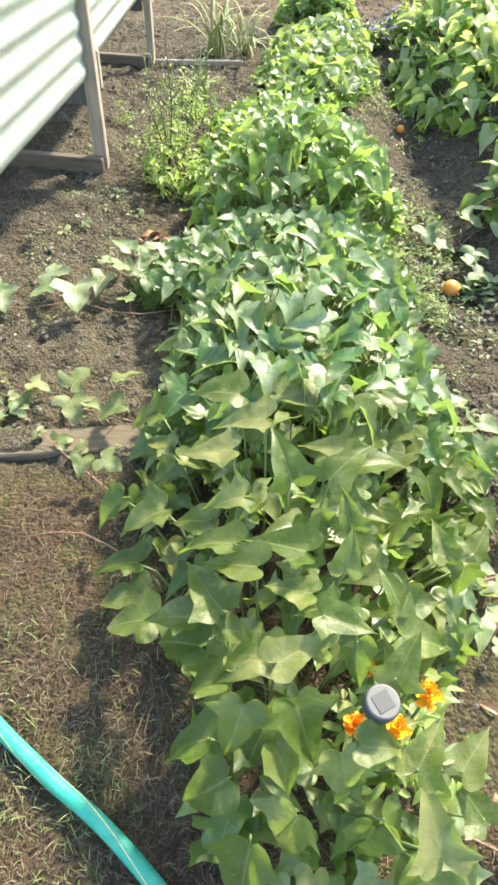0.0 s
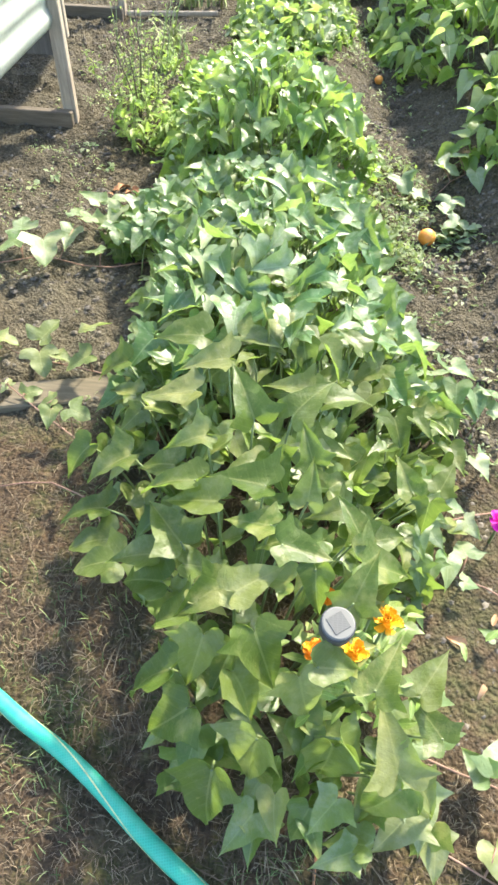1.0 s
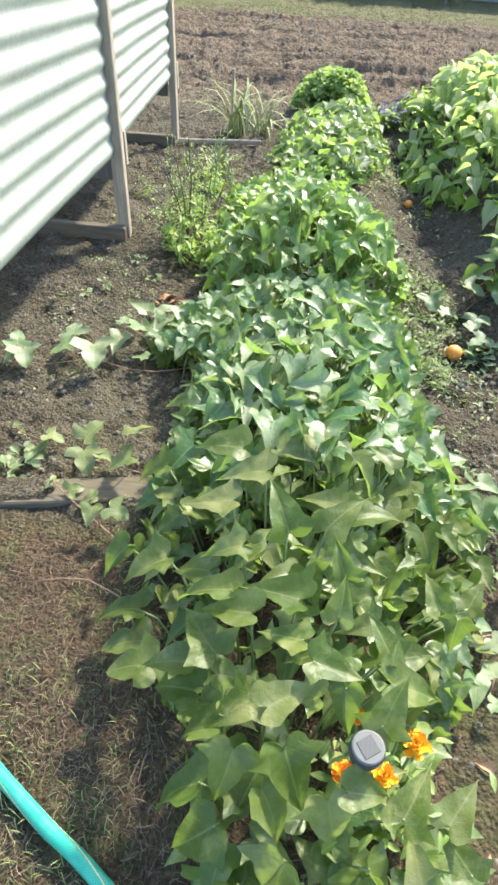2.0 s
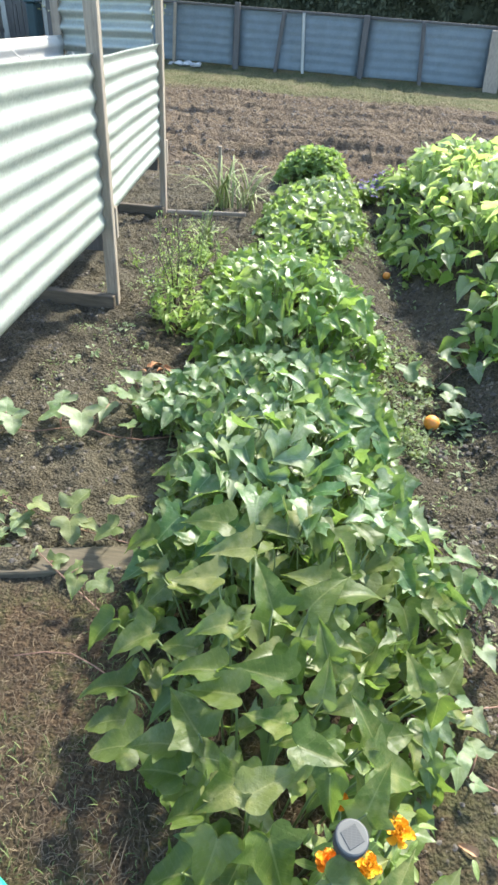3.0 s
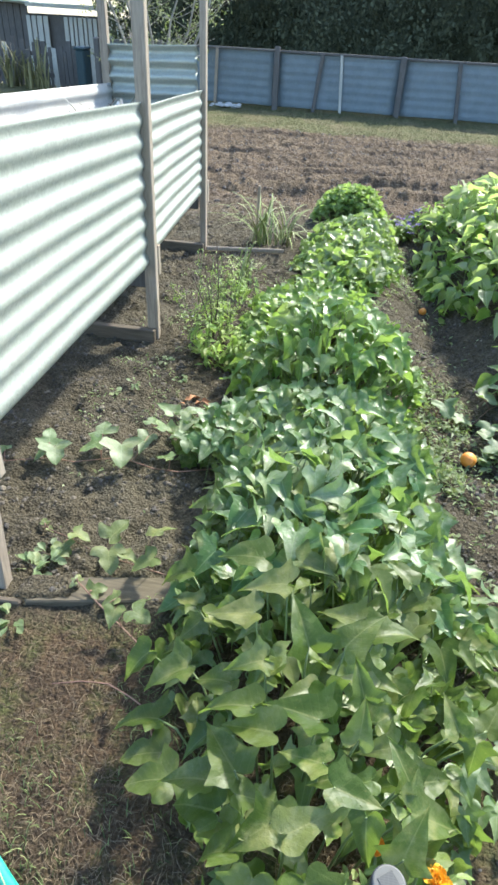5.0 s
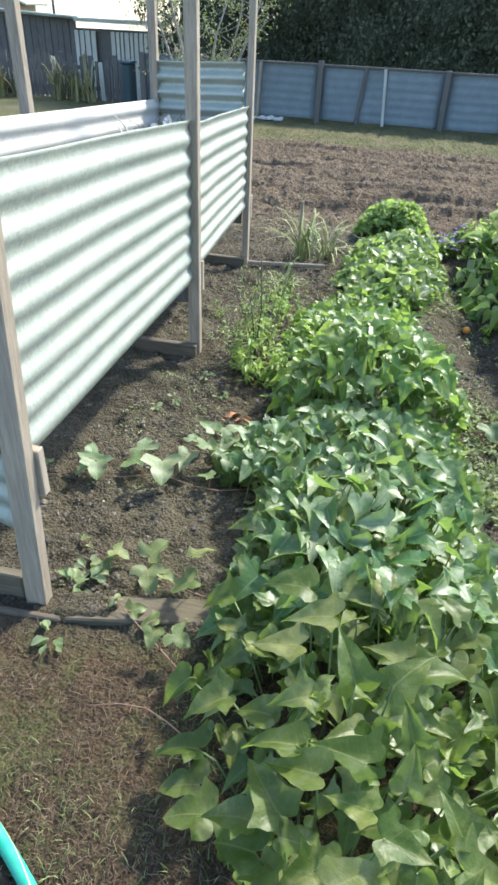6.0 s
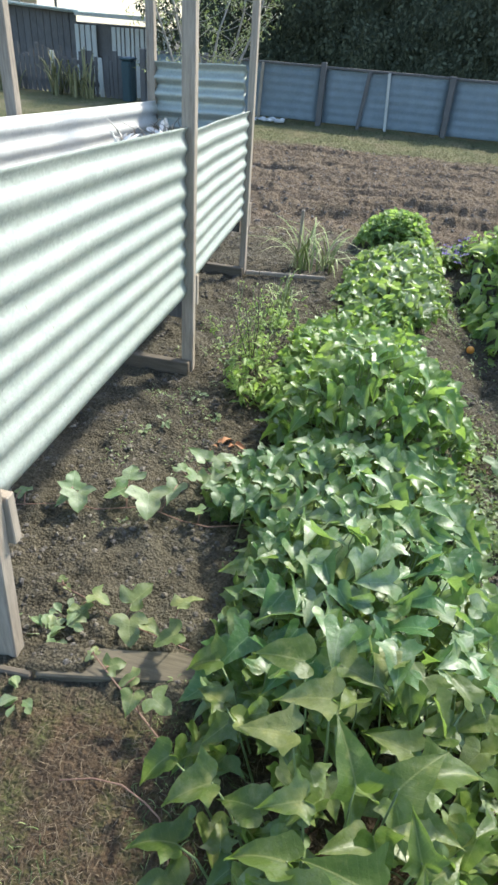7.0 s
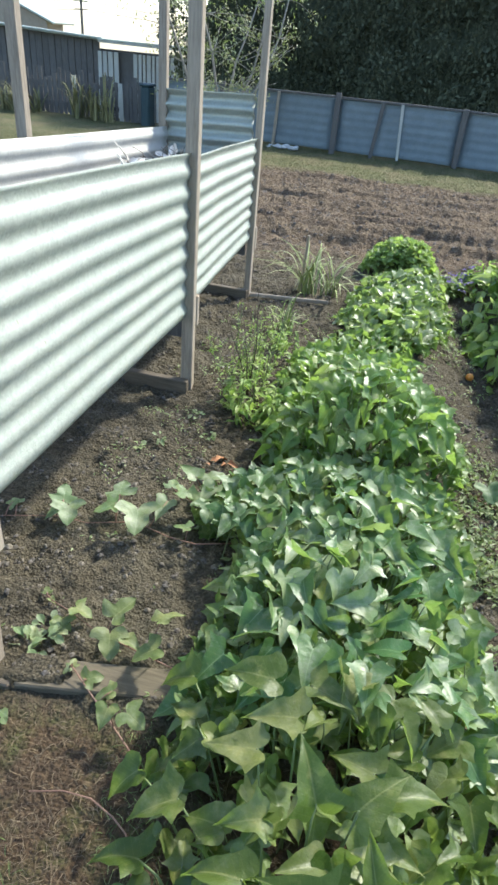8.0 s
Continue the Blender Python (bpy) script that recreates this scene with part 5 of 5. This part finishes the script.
def weed_scatter():
    """Fine weeds along the furrow and the edge of the bed."""
    r = random.Random(11)
    t = Pile()
    shapes = [leaf_shape(OVAL, 210 + k, 0.25, 0.4, 0.05) for k in range(4)]
    for _ in range(2600):
        y = r.uniform(1.15, 5.6)
        x = edge(BED_RIGHT if y < 2.4 else MOUND_RIGHT if y < 4.05 else CLUMP_RIGHT, y) + abs(r.gauss(0, 0.12)) if r.random() < 0.72 else 0.47 - 0.085 * (y - 2.25) + r.gauss(0, 0.12)
        if noise.noise((x * 5, y * 5, 8)) < -0.05 or x > 0.85:
            continue
        t.leaf(shapes[r.randrange(4)], leaf_pose((x, y, ground_z(x, y) + r.uniform(0.0, 0.03)), r.uniform(0.012, 0.032), r.uniform(0, 360), r.gauss(15, 25), r.gauss(0, 25)))
    for _ in range(4200):
        x, y = r.uniform(-1.4, -0.6), r.uniform(1.3, 4.6)
        if noise.noise((x * 4, y * 4, 18)) + 0.5 * noise.noise((x * 11, y * 11, 19)) < 0.30 - 0.2 * smoothstep(2.1, 2.5, y):
            continue
        t.leaf(shapes[r.randrange(4)], leaf_pose((x, y, ground_z(x, y) + r.uniform(0.0, 0.02)), r.uniform(0.008, 0.022), r.uniform(0, 360), r.gauss(15, 25), r.gauss(0, 25)))
    for _ in range(1700):
        x, y = r.gauss(0.29, 0.085), r.uniform(2.05, 3.0)
        if noise.noise((x * 9, y * 9, 28)) < -0.12:
            continue
        t.leaf(shapes[r.randrange(4)], leaf_pose((x, y, ground_z(x, y) + r.uniform(0.0, 0.045)), r.uniform(0.012, 0.034), r.uniform(0, 360), r.gauss(15, 28), r.gauss(0, 28)))
    tagged(t.done("ground_weeds", LEAF_MAT, smooth=True), "scattered tiny grey-green weeds on soil", "weeds", kind="stuff")


weed_scatter()


# ---- lamp, marigolds, fruit, hose ----
def lathe(profile, segments=28):
    bm = bmesh.new()
    rings = []
    for r_, z in profile:
        rings.append([bm.verts.new((r_ * math.cos(2 * math.pi * k / segments), r_ * math.sin(2 * math.pi * k / segments), z)) for k in range(segments)])
    for a, b in zip(rings, rings[1:]):
        for k in range(segments):
            bm.faces.new((a[k], a[(k + 1) % segments], b[(k + 1) % segments], b[k]))
    bm.faces.new(rings[0][::-1])
    bm.faces.new(rings[-1])
    return bm


def solar_lamp(x, y, z):
    t = thing("solar_garden_light", (x, y, ground_z(x, y)), "round grey solar stake light among marigolds", "garden light")
    steel = plain("brushed_steel", (0.06, 0.06, 0.062), 0.5, 0.1, 0.1, 60)
    grey = plain("pale_grey_plastic", (0.152, 0.148, 0.133), 0.9, 0, 0.05)
    for dull in (steel, grey):
        dull.node_tree.nodes["Principled BSDF"].inputs["Specular IOR Level"].default_value = 0.12
    m = Mat("solar_cell", 0.5, spec=0.15)
    grid = m.node("ShaderNodeTexBrick", offset=0.0)
    grid.inputs["Color1"].default_value = grid.inputs["Color2"].default_value = (0.092, 0.090, 0.083, 1)
    grid.inputs["Mortar"].default_value = (0.112, 0.110, 0.102, 1)
    grid.inputs["Scale"].default_value = 70
    grid.inputs["Mortar Size"].default_value = 0.03
    m.link(m.coord("Object"), grid.inputs["Vector"])
    m.colour(grid.outputs["Color"])
    tilt = Matrix.Translation((x, y, z)) @ Matrix.Rotation(radians(8), 4, "X") @ Matrix.Scale(0.88, 4)
    for name, prof, mat, lab in (("rim", ((0.026, -0.034), (0.031, -0.030), (0.032, 0.0), (0.031, 0.004), (0.029, 0.005)), steel, "dark metal rim"),
                                 ("cap", ((0.0295, 0.003), (0.0295, 0.0065), (0.027, 0.0085), (0.012, 0.0088)), grey, "pale grey round cap")):
        bm = lathe(prof)
        bm.transform(tilt)
        part(name, bm, mat, t, lab, smooth=False)
    bm = bmesh.new()
    box(bm, (-0.016, -0.016, 0.0085), (0.016, 0.016, 0.0100), 0.0006)
    bm.transform(tilt @ Matrix.Rotation(radians(35), 4, "Z"))
    part("solar_panel", bm, m.mat, t, "small square solar cell")
    bm = lathe(((0.008, -0.06), (0.022, -0.055), (0.024, -0.034), (0.02, -0.033)), 20)
    bm.transform(tilt)
    part("lens", bm, grey, t, "clear lens")
    pile = Pile()
    pile.tube([(x, y, z - 0.05), (x, y, (z + ground_z(x, y)) / 2), (x, y, ground_z(x, y) - 0.05)], 0.007, 0.006, 10)
    pile.done("stake", steel, t, "thin metal stake", smooth=True)


solar_lamp(-0.02, 0.475, 0.475)


def bloom(x, y, z, size, mat, parent, seed, petals=30):
    """A ruffled flower head: a small heart and single petals round it."""
    r = random.Random(seed)
    p = Pile()
    p.tube([(x, y, z - 0.2 * size), (x, y, z), (x, y, z + 0.12 * size)], 0.10 * size, 0.06 * size, 8)
    head = p.done("bloom", mat, parent, "ruffled orange bloom" if petals > 20 else "magenta bloom", smooth=True)
    shapes = [leaf_shape(((0.0, 0.0), (0.10, 0.15), (0.26, 0.55), (0.36, 0.85), (0.22, 1.02), (0.0, 0.96)), 300 + k, 0.2, -0.3, 0.16) for k in range(4)]
    meshes = leaf_meshes("petal", shapes, mat)
    for k in range(petals):
        f = k / petals
        ob = new("petal", meshes[k % 4])
        ob.parent = head
        ob.matrix_basis = leaf_pose((x, y, z + 0.16 * size * f), size * (0.52 - 0.26 * f), k * 137.5, 8 + 62 * f + r.gauss(0, 8), r.gauss(0, 12))
    return head


def marigold():
    r = random.Random(14)
    t = thing("marigold", (0.03, 0.50, ground_z(0.03, 0.50)), "marigold plant with ruffled orange-yellow blooms", "flower")
    m1 = plain("marigold_petal", (0.86, 0.30, 0.012), 0.55, 0, 0.25, 90)
    m2 = plain("marigold_petal_yellow", (0.90, 0.44, 0.015), 0.55, 0, 0.2, 90)
    st, lv = Pile(), Pile()
    shapes = [leaf_shape(OVAL, 310 + k, 0.2, 0.3, 0.05) for k in range(3)]
    for k, (x, y, z, s, mat) in enumerate(((0.080, 0.540, 0.36, 0.056, m2), (0.020, 0.470, 0.385, 0.046, m2), (-0.043, 0.480, 0.345, 0.046, m1), (-0.022, 0.580, 0.35, 0.040, m1), (0.062, 0.575, 0.35, 0.040, m1))):
        bloom(x, y, z, s, mat, t, k)
        st.tube([(x, y, z), (x * 0.7 + 0.01, y * 0.7 + 0.15, z * 0.5), (0.03, 0.5, ground_z(0.03, 0.5))], 0.003, 0.004, 5)
    for _ in range(160):
        x, y = 0.03 + r.gauss(0, 0.07), 0.5 + r.gauss(0, 0.06)
        lv.leaf(shapes[r.randrange(3)], leaf_pose((x, y, r.uniform(0.12, 0.34)), r.uniform(0.025, 0.05), r.uniform(0, 360), r.gauss(0, 30), r.gauss(0, 20)))
    tagged(st.done("stalk_tangle", STEM, t, smooth=True), kind="stuff")
    tagged(lv.done("leaves", LEAF_HERB, t, smooth=True), kind="stuff")


marigold()


def fruit(x, y, radius, label, seed):
    m = Mat("citrus_peel", 0.45)
    v = m.coord("Object")
    m.colour(m.ramp(m.noise(v, 14, 3), (0.3, (0.72, 0.24, 0.03)), (0.7, (0.86, 0.38, 0.06))))
    m.bump(m.noise(v, 260, 2), 0.4, 0.002)
    bm = bmesh.new()
    bmesh.ops.create_icosphere(bm, subdivisions=4, radius=radius)
    for q in bm.verts:
        q.co.z *= 0.93
        top = max(0, q.co.z / radius - 0.9)
        q.co.z -= 0.5 * radius * top
    bm.transform(Matrix.Rotation(radians(25 + 20 * seed), 4, "X"))
    bm.transform(Matrix.Translation((x, y, ground_z(x, y) + radius * 0.85)))
    tagged(part("orange_fruit", bm, m.mat, smooth=True), label, "fruit", "fallen fruit")


fruit(0.393, 2.38, 0.034, "ripe orange fruit lying on the soil beside the bed", 0)
fruit(0.282, 4.185, 0.025, "orange fruit lying at the bottom of the furrow", 1)


def hose():
    m = Mat("hose_skin", 0.42, spec=0.35)
    stripe_skin = plain("hose_stripe", (0.40, 0.42, 0.20), 0.5, 0, 0.25, 40)
    uv = m.node("ShaderNodeUVMap")
    sx = m.node("ShaderNodeSeparateXYZ")
    m.link(uv.outputs["UV"], sx.inputs[0])
    turn, along = sx.outputs[0], sx.outputs[1]
    w1 = m.math("FRACT", m.math("ADD", m.math("MULTIPLY", turn, 14), m.math("MULTIPLY", along, 150)))
    w2 = m.math("FRACT", m.math("SUBTRACT", m.math("MULTIPLY", turn, 14), m.math("MULTIPLY", along, 150)))
    knit = m.math("MAXIMUM", m.math("LESS_THAN", w1, 0.35), m.math("LESS_THAN", w2, 0.35))
    c = m.mix(m.math("MULTIPLY", knit, 0.5), (0.016, 0.27, 0.175), (0.04, 0.39, 0.265))
    c = m.mix(m.ramp(m.noise(m.place(), 30, 3), (0.4, 0.0), (0.75, 0.3)), c, (0.16, 0.42, 0.32))
    m.colour(c)
    m.bump(knit, 0.25, 0.001)
    ctrl = [Vector(p) for p in ((-1.6, 0.86, 0), (-1.2, 0.76, 0), (-0.92, 0.60, 0), (-0.755, 0.492, 0), (-0.67, 0.441, 0), (-0.595, 0.397, 0), (-0.526, 0.362, 0), (-0.458, 0.322, 0), (-0.391, 0.277, 0), (-0.326, 0.231, 0), (-0.266, 0.192, 0), (-0.15, 0.115, 0), (-0.02, -0.03, 0), (0.3, -0.25, 0), (0.7, -0.3, 0))]
    pts = []
    for i in range(1, len(ctrl) - 2):
        a, b, c2, d = ctrl[i - 1:i + 3]
        for k in range(14):
            s = k / 14
            q = 0.5 * (2 * b + (c2 - a) * s + (2 * a - 5 * b + 4 * c2 - d) * s * s + (3 * b - a - 3 * c2 + d) * s ** 3)
            q.z = ground_base(q.x, q.y) + HOSE_R + 0.006
            pts.append(q)
    sides, verts, faces, uvs = 20, [], [], []
    run = 0.0
    for i, p in enumerate(pts):
        d = (pts[min(i + 1, len(pts) - 1)] - pts[max(i - 1, 0)]).normalized()
        a = Vector((-d.y, d.x, 0)).normalized()
        b = d.cross(a)
        if i:
            run += (p - pts[i - 1]).length
        for k in range(sides + 1):
            t = 2 * math.pi * k / sides
            verts.append(p + (a * math.cos(t) + b * math.sin(t)) * HOSE_R)
            uvs.append((k / sides, run))
    for i in range(len(pts) - 1):
        for k in range(sides):
            c3 = i * (sides + 1) + k
            faces.append((c3, c3 + 1, c3 + sides + 2, c3 + sides + 1))
    t = thing("garden_hose", (pts[40].x, pts[40].y, 0.0), "teal green garden hose with a pale stripe, lying on dry thatch", "hose")
    mesh_object("tube", verts, faces, m.mat, t, smooth=True, uvs=uvs)
    # two thin stripes that wind slowly round the tube
    for start in (0.15, 0.65):
        band, quads, run = [], [], 0.0
        for i, p in enumerate(pts):
            d = (pts[min(i + 1, len(pts) - 1)] - pts[max(i - 1, 0)]).normalized()
            a = Vector((-d.y, d.x, 0)).normalized()
            b = d.cross(a)
            run += (p - pts[i - 1]).length if i else 0.0
            for w in (-0.085, 0.0, 0.085):
                q = 2 * math.pi * (start + 1.25 * run) + w
                band.append(p + (a * math.cos(q) + b * math.sin(q)) * (HOSE_R + (0.0007 if w == 0 else 0.0002)))
            if i:
                k = 3 * i
                quads += [(k - 3, k - 2, k + 1, k), (k - 2, k - 1, k + 2, k + 1)]
        mesh_object("stripe", band, quads, stripe_skin, t, "pale yellow stripe", smooth=True)


HOSE_R = 0.0165
hose()

# magenta bloom, fallen leaf litter
mag = plain("magenta_petal", (0.62, 0.02, 0.36), 0.5, 0, 0.2, 60)
mt = thing("magenta_flower", (0.42, 0.95, ground_z(0.42, 0.95)), "single magenta flower on a short stalk", "flower")
bloom(0.42, 0.95, 0.10, 0.07, mag, mt, 5, 18)
pl = Pile()
pl.tube([(0.42, 0.95, 0.10), (0.43, 0.96, 0.05), (0.43, 0.96, -0.02)], 0.003, 0.004, 5)
pl.done("stalk", STEM, mt, smooth=True)


def litter(spots, size, colour, label):
    mat = plain("dry_leaf", colour, 0.8, 0, 0.35, 50)
    for k, (x, y) in enumerate(spots):
        verts, faces, uvs = leaf_shape(OVAL, 400 + k, 0.8, 0.9, 0.16)
        m = leaf_pose((x, y, ground_z(x, y) + 0.012), size * rng.uniform(0.7, 1.3), rng.uniform(0, 360), rng.gauss(8, 10), rng.gauss(0, 20))
        ob = mesh_object("dry_leaf", [m @ Vector(v) for v in verts], faces, mat, smooth=True, uvs=uvs)
        tagged(ob, label, "leaf", "dry leaf litter")


litter([(-0.90, 2.53), (-0.865, 2.52), (-0.885, 2.55), (-0.84, 2.535), (-0.92, 2.525), (-0.855, 2.55)], 0.062, (0.34, 0.165, 0.075), "curled reddish-brown dry leaf on soil")
litter([(0.33, 0.66), (0.36, 0.58), (0.40, 0.72), (0.30, 0.50)], 0.04, (0.36, 0.21, 0.11), "small brown leaf scrap on soil")
litter([(-1.15, 3.47), (-1.13, 3.50)], 0.05, (0.72, 0.68, 0.62), "pale dry leaf on soil")


bench = thing("slatted_bench", (-1.7, 3.95, 0.6), "slatted timber bench fixed inside the iron enclosure", "bench")
for k in range(5):
    bm = bmesh.new()
    x = -1.985 + 0.115 * k
    box(bm, (x, 3.22, 0.63), (x + 0.09, 4.68, 0.655), 0.003)
    part("slat", bm, GREY_TIMBER, bench)
for y in (3.26, 4.62):
    bm = bmesh.new()
    box(bm, (-2.0, y, 0.585), (-1.42, y + 0.04, 0.63), 0.003)
    part("bearer", bm, GREY_TIMBER, bench)


def dead_plant():
    r = random.Random(17)
    t = thing("dry_stalks", (-1.75, 3.75, 0.655), "heap of pale dead stalks inside the iron enclosure", "dead plant")
    p, q = Pile(), Pile()
    shapes = [leaf_shape(OVAL, 500 + k, 0.5, 0.8, 0.15) for k in range(4)]
    for _ in range(90):
        x, y = r.uniform(-1.86, -1.64), r.uniform(3.45, 4.45)
        h = 0.92 + 0.14 * noise.noise((x * 3, y * 3, 2)) + r.uniform(-0.2, 0.06)
        a = r.uniform(0, 6.28)
        p.tube([(x, y, 0.66), (x + r.gauss(0, 0.04), y + r.gauss(0, 0.04), 0.5 * h + 0.33), (x + 0.05 * math.cos(a), y + 0.05 * math.sin(a), h), (x + 0.11 * math.cos(a), y + 0.11 * math.sin(a), h + 0.03)], 0.004, 0.0015, 4)
        for _ in range(4):
            q.leaf(shapes[r.randrange(4)], leaf_pose((min(-1.6, x + r.gauss(0, 0.06)), min(4.4, y + r.gauss(0, 0.08)), h + r.uniform(-0.12, 0.02)), r.uniform(0.04, 0.08), r.uniform(0, 360), r.gauss(-10, 40), r.gauss(0, 40)))
    for k in range(7):
        q.leaf(shapes[k % 4], leaf_pose((-1.70 + r.gauss(0, 0.02), 3.44 + r.gauss(0, 0.03), 1.04), r.uniform(0.06, 0.11), r.uniform(0, 360), r.uniform(55, 105), r.gauss(0, 25)))
    tagged(p.done("stalk_tangle", STRAW, t, smooth=True), kind="stuff")
    tagged(q.done("dead_leaves", straw_material("bleached_leaf", (0.30, 0.26, 0.21), (0.52, 0.48, 0.42), (0.80, 0.77, 0.70)), t, smooth=True), kind="stuff")


dead_plant()


def dry_tuft(x, y, n, height, out, seed):
    r = random.Random(seed)
    t = thing("dry_grass_tuft", (x, y, ground_z(x, y)), "tuft of dead straw-coloured grass at the foot of a plant", "grass", "dead grass tufts")
    p = Pile()
    blades(p, x, y, n, height, out, 0.0016, r, 1.3)
    tagged(p.done("blade_tuft", STRAW, t, smooth=True), kind="stuff")


for k, (x, y) in enumerate(((-0.08, 0.27), (-0.11, 0.21), (0.03, 0.20), (0.13, 0.17), (-0.36, 0.62), (-0.40, 0.50))):
    dry_tuft(x, y, 16, 0.055, 0.075, 130 + k)

pl = Pile()
pl.tube([(-0.005, 0.28, 0.022), (0.002, 0.23, 0.016), (-0.002, 0.17, 0.010), (0.004, 0.13, 0.006)], 0.0035, 0.002, 6)
tagged(pl.done("dry_twig", plain("rusty_twig", (0.26, 0.115, 0.05), 0.8, 0, 0.3, 60), smooth=True), "rusty brown dry twig lying on thatch", "twig")


# ---- loose soil, thatch and grass ----
def clods():
    r = random.Random(19)
    bm = bmesh.new()
    bmesh.ops.create_icosphere(bm, subdivisions=1, radius=1.0)
    base = [v.co.copy() for v in bm.verts]
    tris = [tuple(v.index for v in f.verts) for f in bm.faces]
    bm.free()
    forms = [[b * r.uniform(0.65, 1.2) for b in base] for _ in range(10)]
    p = Pile()

    def drop(x, y, s):
        if -0.96 < x < -0.6 and abs(y - 1.279 - 0.208 * (x + 1.10)) < 0.06:
            return
        form = forms[r.randrange(10)]
        m = Matrix.Translation((x, y, ground_z(x, y) - 0.1 * s)) @ Matrix.Rotation(r.uniform(0, 6.28), 4, "Z") @ Matrix.Diagonal((s, s * r.uniform(0.6, 1), s * r.uniform(0.45, 0.8), 1))
        p.add([tuple(m @ v) for v in form], tris)

    for _ in range(46000):
        y = r.uniform(1.28, 5.6)
        x = r.uniform(-2.3, -0.5) if r.random() < 0.62 else r.uniform(0.15, 0.95)
        heap = noise.noise((x * 6, y * 6, 51)) + 0.6 * noise.noise((x * 15, y * 15, 52))
        if r.random() > 0.35 + 1.3 * heap:
            continue
        drop(x, y, 0.0024 + 0.012 * r.random() ** 3.6 + max(0.0, heap) * 0.014 * r.random() ** 3)
    for _ in range(90):
        drop(r.uniform(-1.7, -0.6), r.uniform(1.3, 4.4), r.uniform(0.010, 0.018))
    for _ in range(600):
        drop(r.uniform(0.2, 0.7), r.uniform(0.3, 1.4), 0.003 + 0.009 * r.random() ** 4)
    tagged(p.done("soil_clods", CLOD), "loose crumbs and clods of dry soil", "soil", kind="stuff")
    p.verts, p.faces, p.uvs = [], [], []
    for _ in range(14000):
        drop(r.uniform(-3.6, 5.0), r.uniform(5.6, 10.3), 0.006 + 0.020 * r.random() ** 4)
    tagged(p.done("tilled_clods", RED_CLOD), "reddish clods on tilled ground", "soil", kind="stuff")


clods()


def thatch():
    r = random.Random(23)
    p, g = Pile(), Pile()
    for i in range(38000):
        x, y = r.uniform(-1.5, 0.75), r.uniform(-0.25, 1.24)
        if x > 0.2 and y > 0.42:
            continue
        if y > 0.8 + 0.3 * noise.noise((x * 3, y * 3, 44)) and r.random() < 0.45:
            continue
        a, l = r.uniform(0, 6.28), r.uniform(0.010, 0.036)
        w = r.uniform(0.0004, 0.0007)
        z = ground_z(x, y)
        k1, bend = r.uniform(0.001, 0.008), r.uniform(-1.3, 1.3)
        verts, cx, cy = [], x, y
        for j in range(4):
            d = a + bend * j / 3
            dx, dy = math.cos(d), math.sin(d)
            h = k1 * (0.2, 1.0, 0.9, 0.3)[j]
            verts += [(cx - dy * w, cy + dx * w, z + h), (cx + dy * w, cy - dx * w, z + h + 0.0006)]
            cx, cy = cx + dx * l / 3, cy + dy * l / 3
        green = noise.noise((x * 2.6, y * 2.6, 31)) > 0.18 and r.random() < 0.5
        (g if green else p).add(verts, [(0, 1, 3, 2), (2, 3, 5, 4), (4, 5, 7, 6)])
    tagged(p.done("dry_thatch", STRAW), "matted brown dead grass on the ground", "grass", kind="stuff")
    for _ in range(300):
        x, y = r.uniform(-1.3, -0.45), r.uniform(0.1, 0.85)
        if noise.noise((x * 2.2, y * 2.2, 12)) < 0.02:
            continue
        blades(g, x, y, 5, 0.05, 0.03, 0.0014, r)
    tagged(g.done("green_grass", GREEN_BLADE), "short sparse green grass blades", "grass", kind="stuff")


thatch()


def far_grass():
    r = random.Random(29)
    g = Pile()
    for _ in range(2600):
        x, y = r.uniform(-6.5, 4.5), r.uniform(10.2, 12.4)
        if y > fence_y(x) - 0.05 or (y < 10.5 and r.random() < 0.6):
            continue
        h, a, w = r.uniform(0.006, 0.018), r.uniform(0, 6.28), r.uniform(0.004, 0.010)
        z = ground_z(x, y)
        g.add([(x - w, y, z), (x + w, y, z), (x + h * 0.5 * math.cos(a), y + h * 0.5 * math.sin(a), z + h)], [(0, 1, 2)])
    for k in range(40):
        far = k % 4 > 0
        blades(g, r.uniform(-10.5, -8.1) if far else r.uniform(-7.4, -6.3), r.uniform(12.7, 13.1), 9, r.uniform(0.35, 0.8) if far else r.uniform(0.5, 1.0), 0.40, 0.020, r)
    tagged(g.done("rough_grass", DULL_BLADE), "strip of rough dry grass before the fence", "grass", kind="stuff")


far_grass()
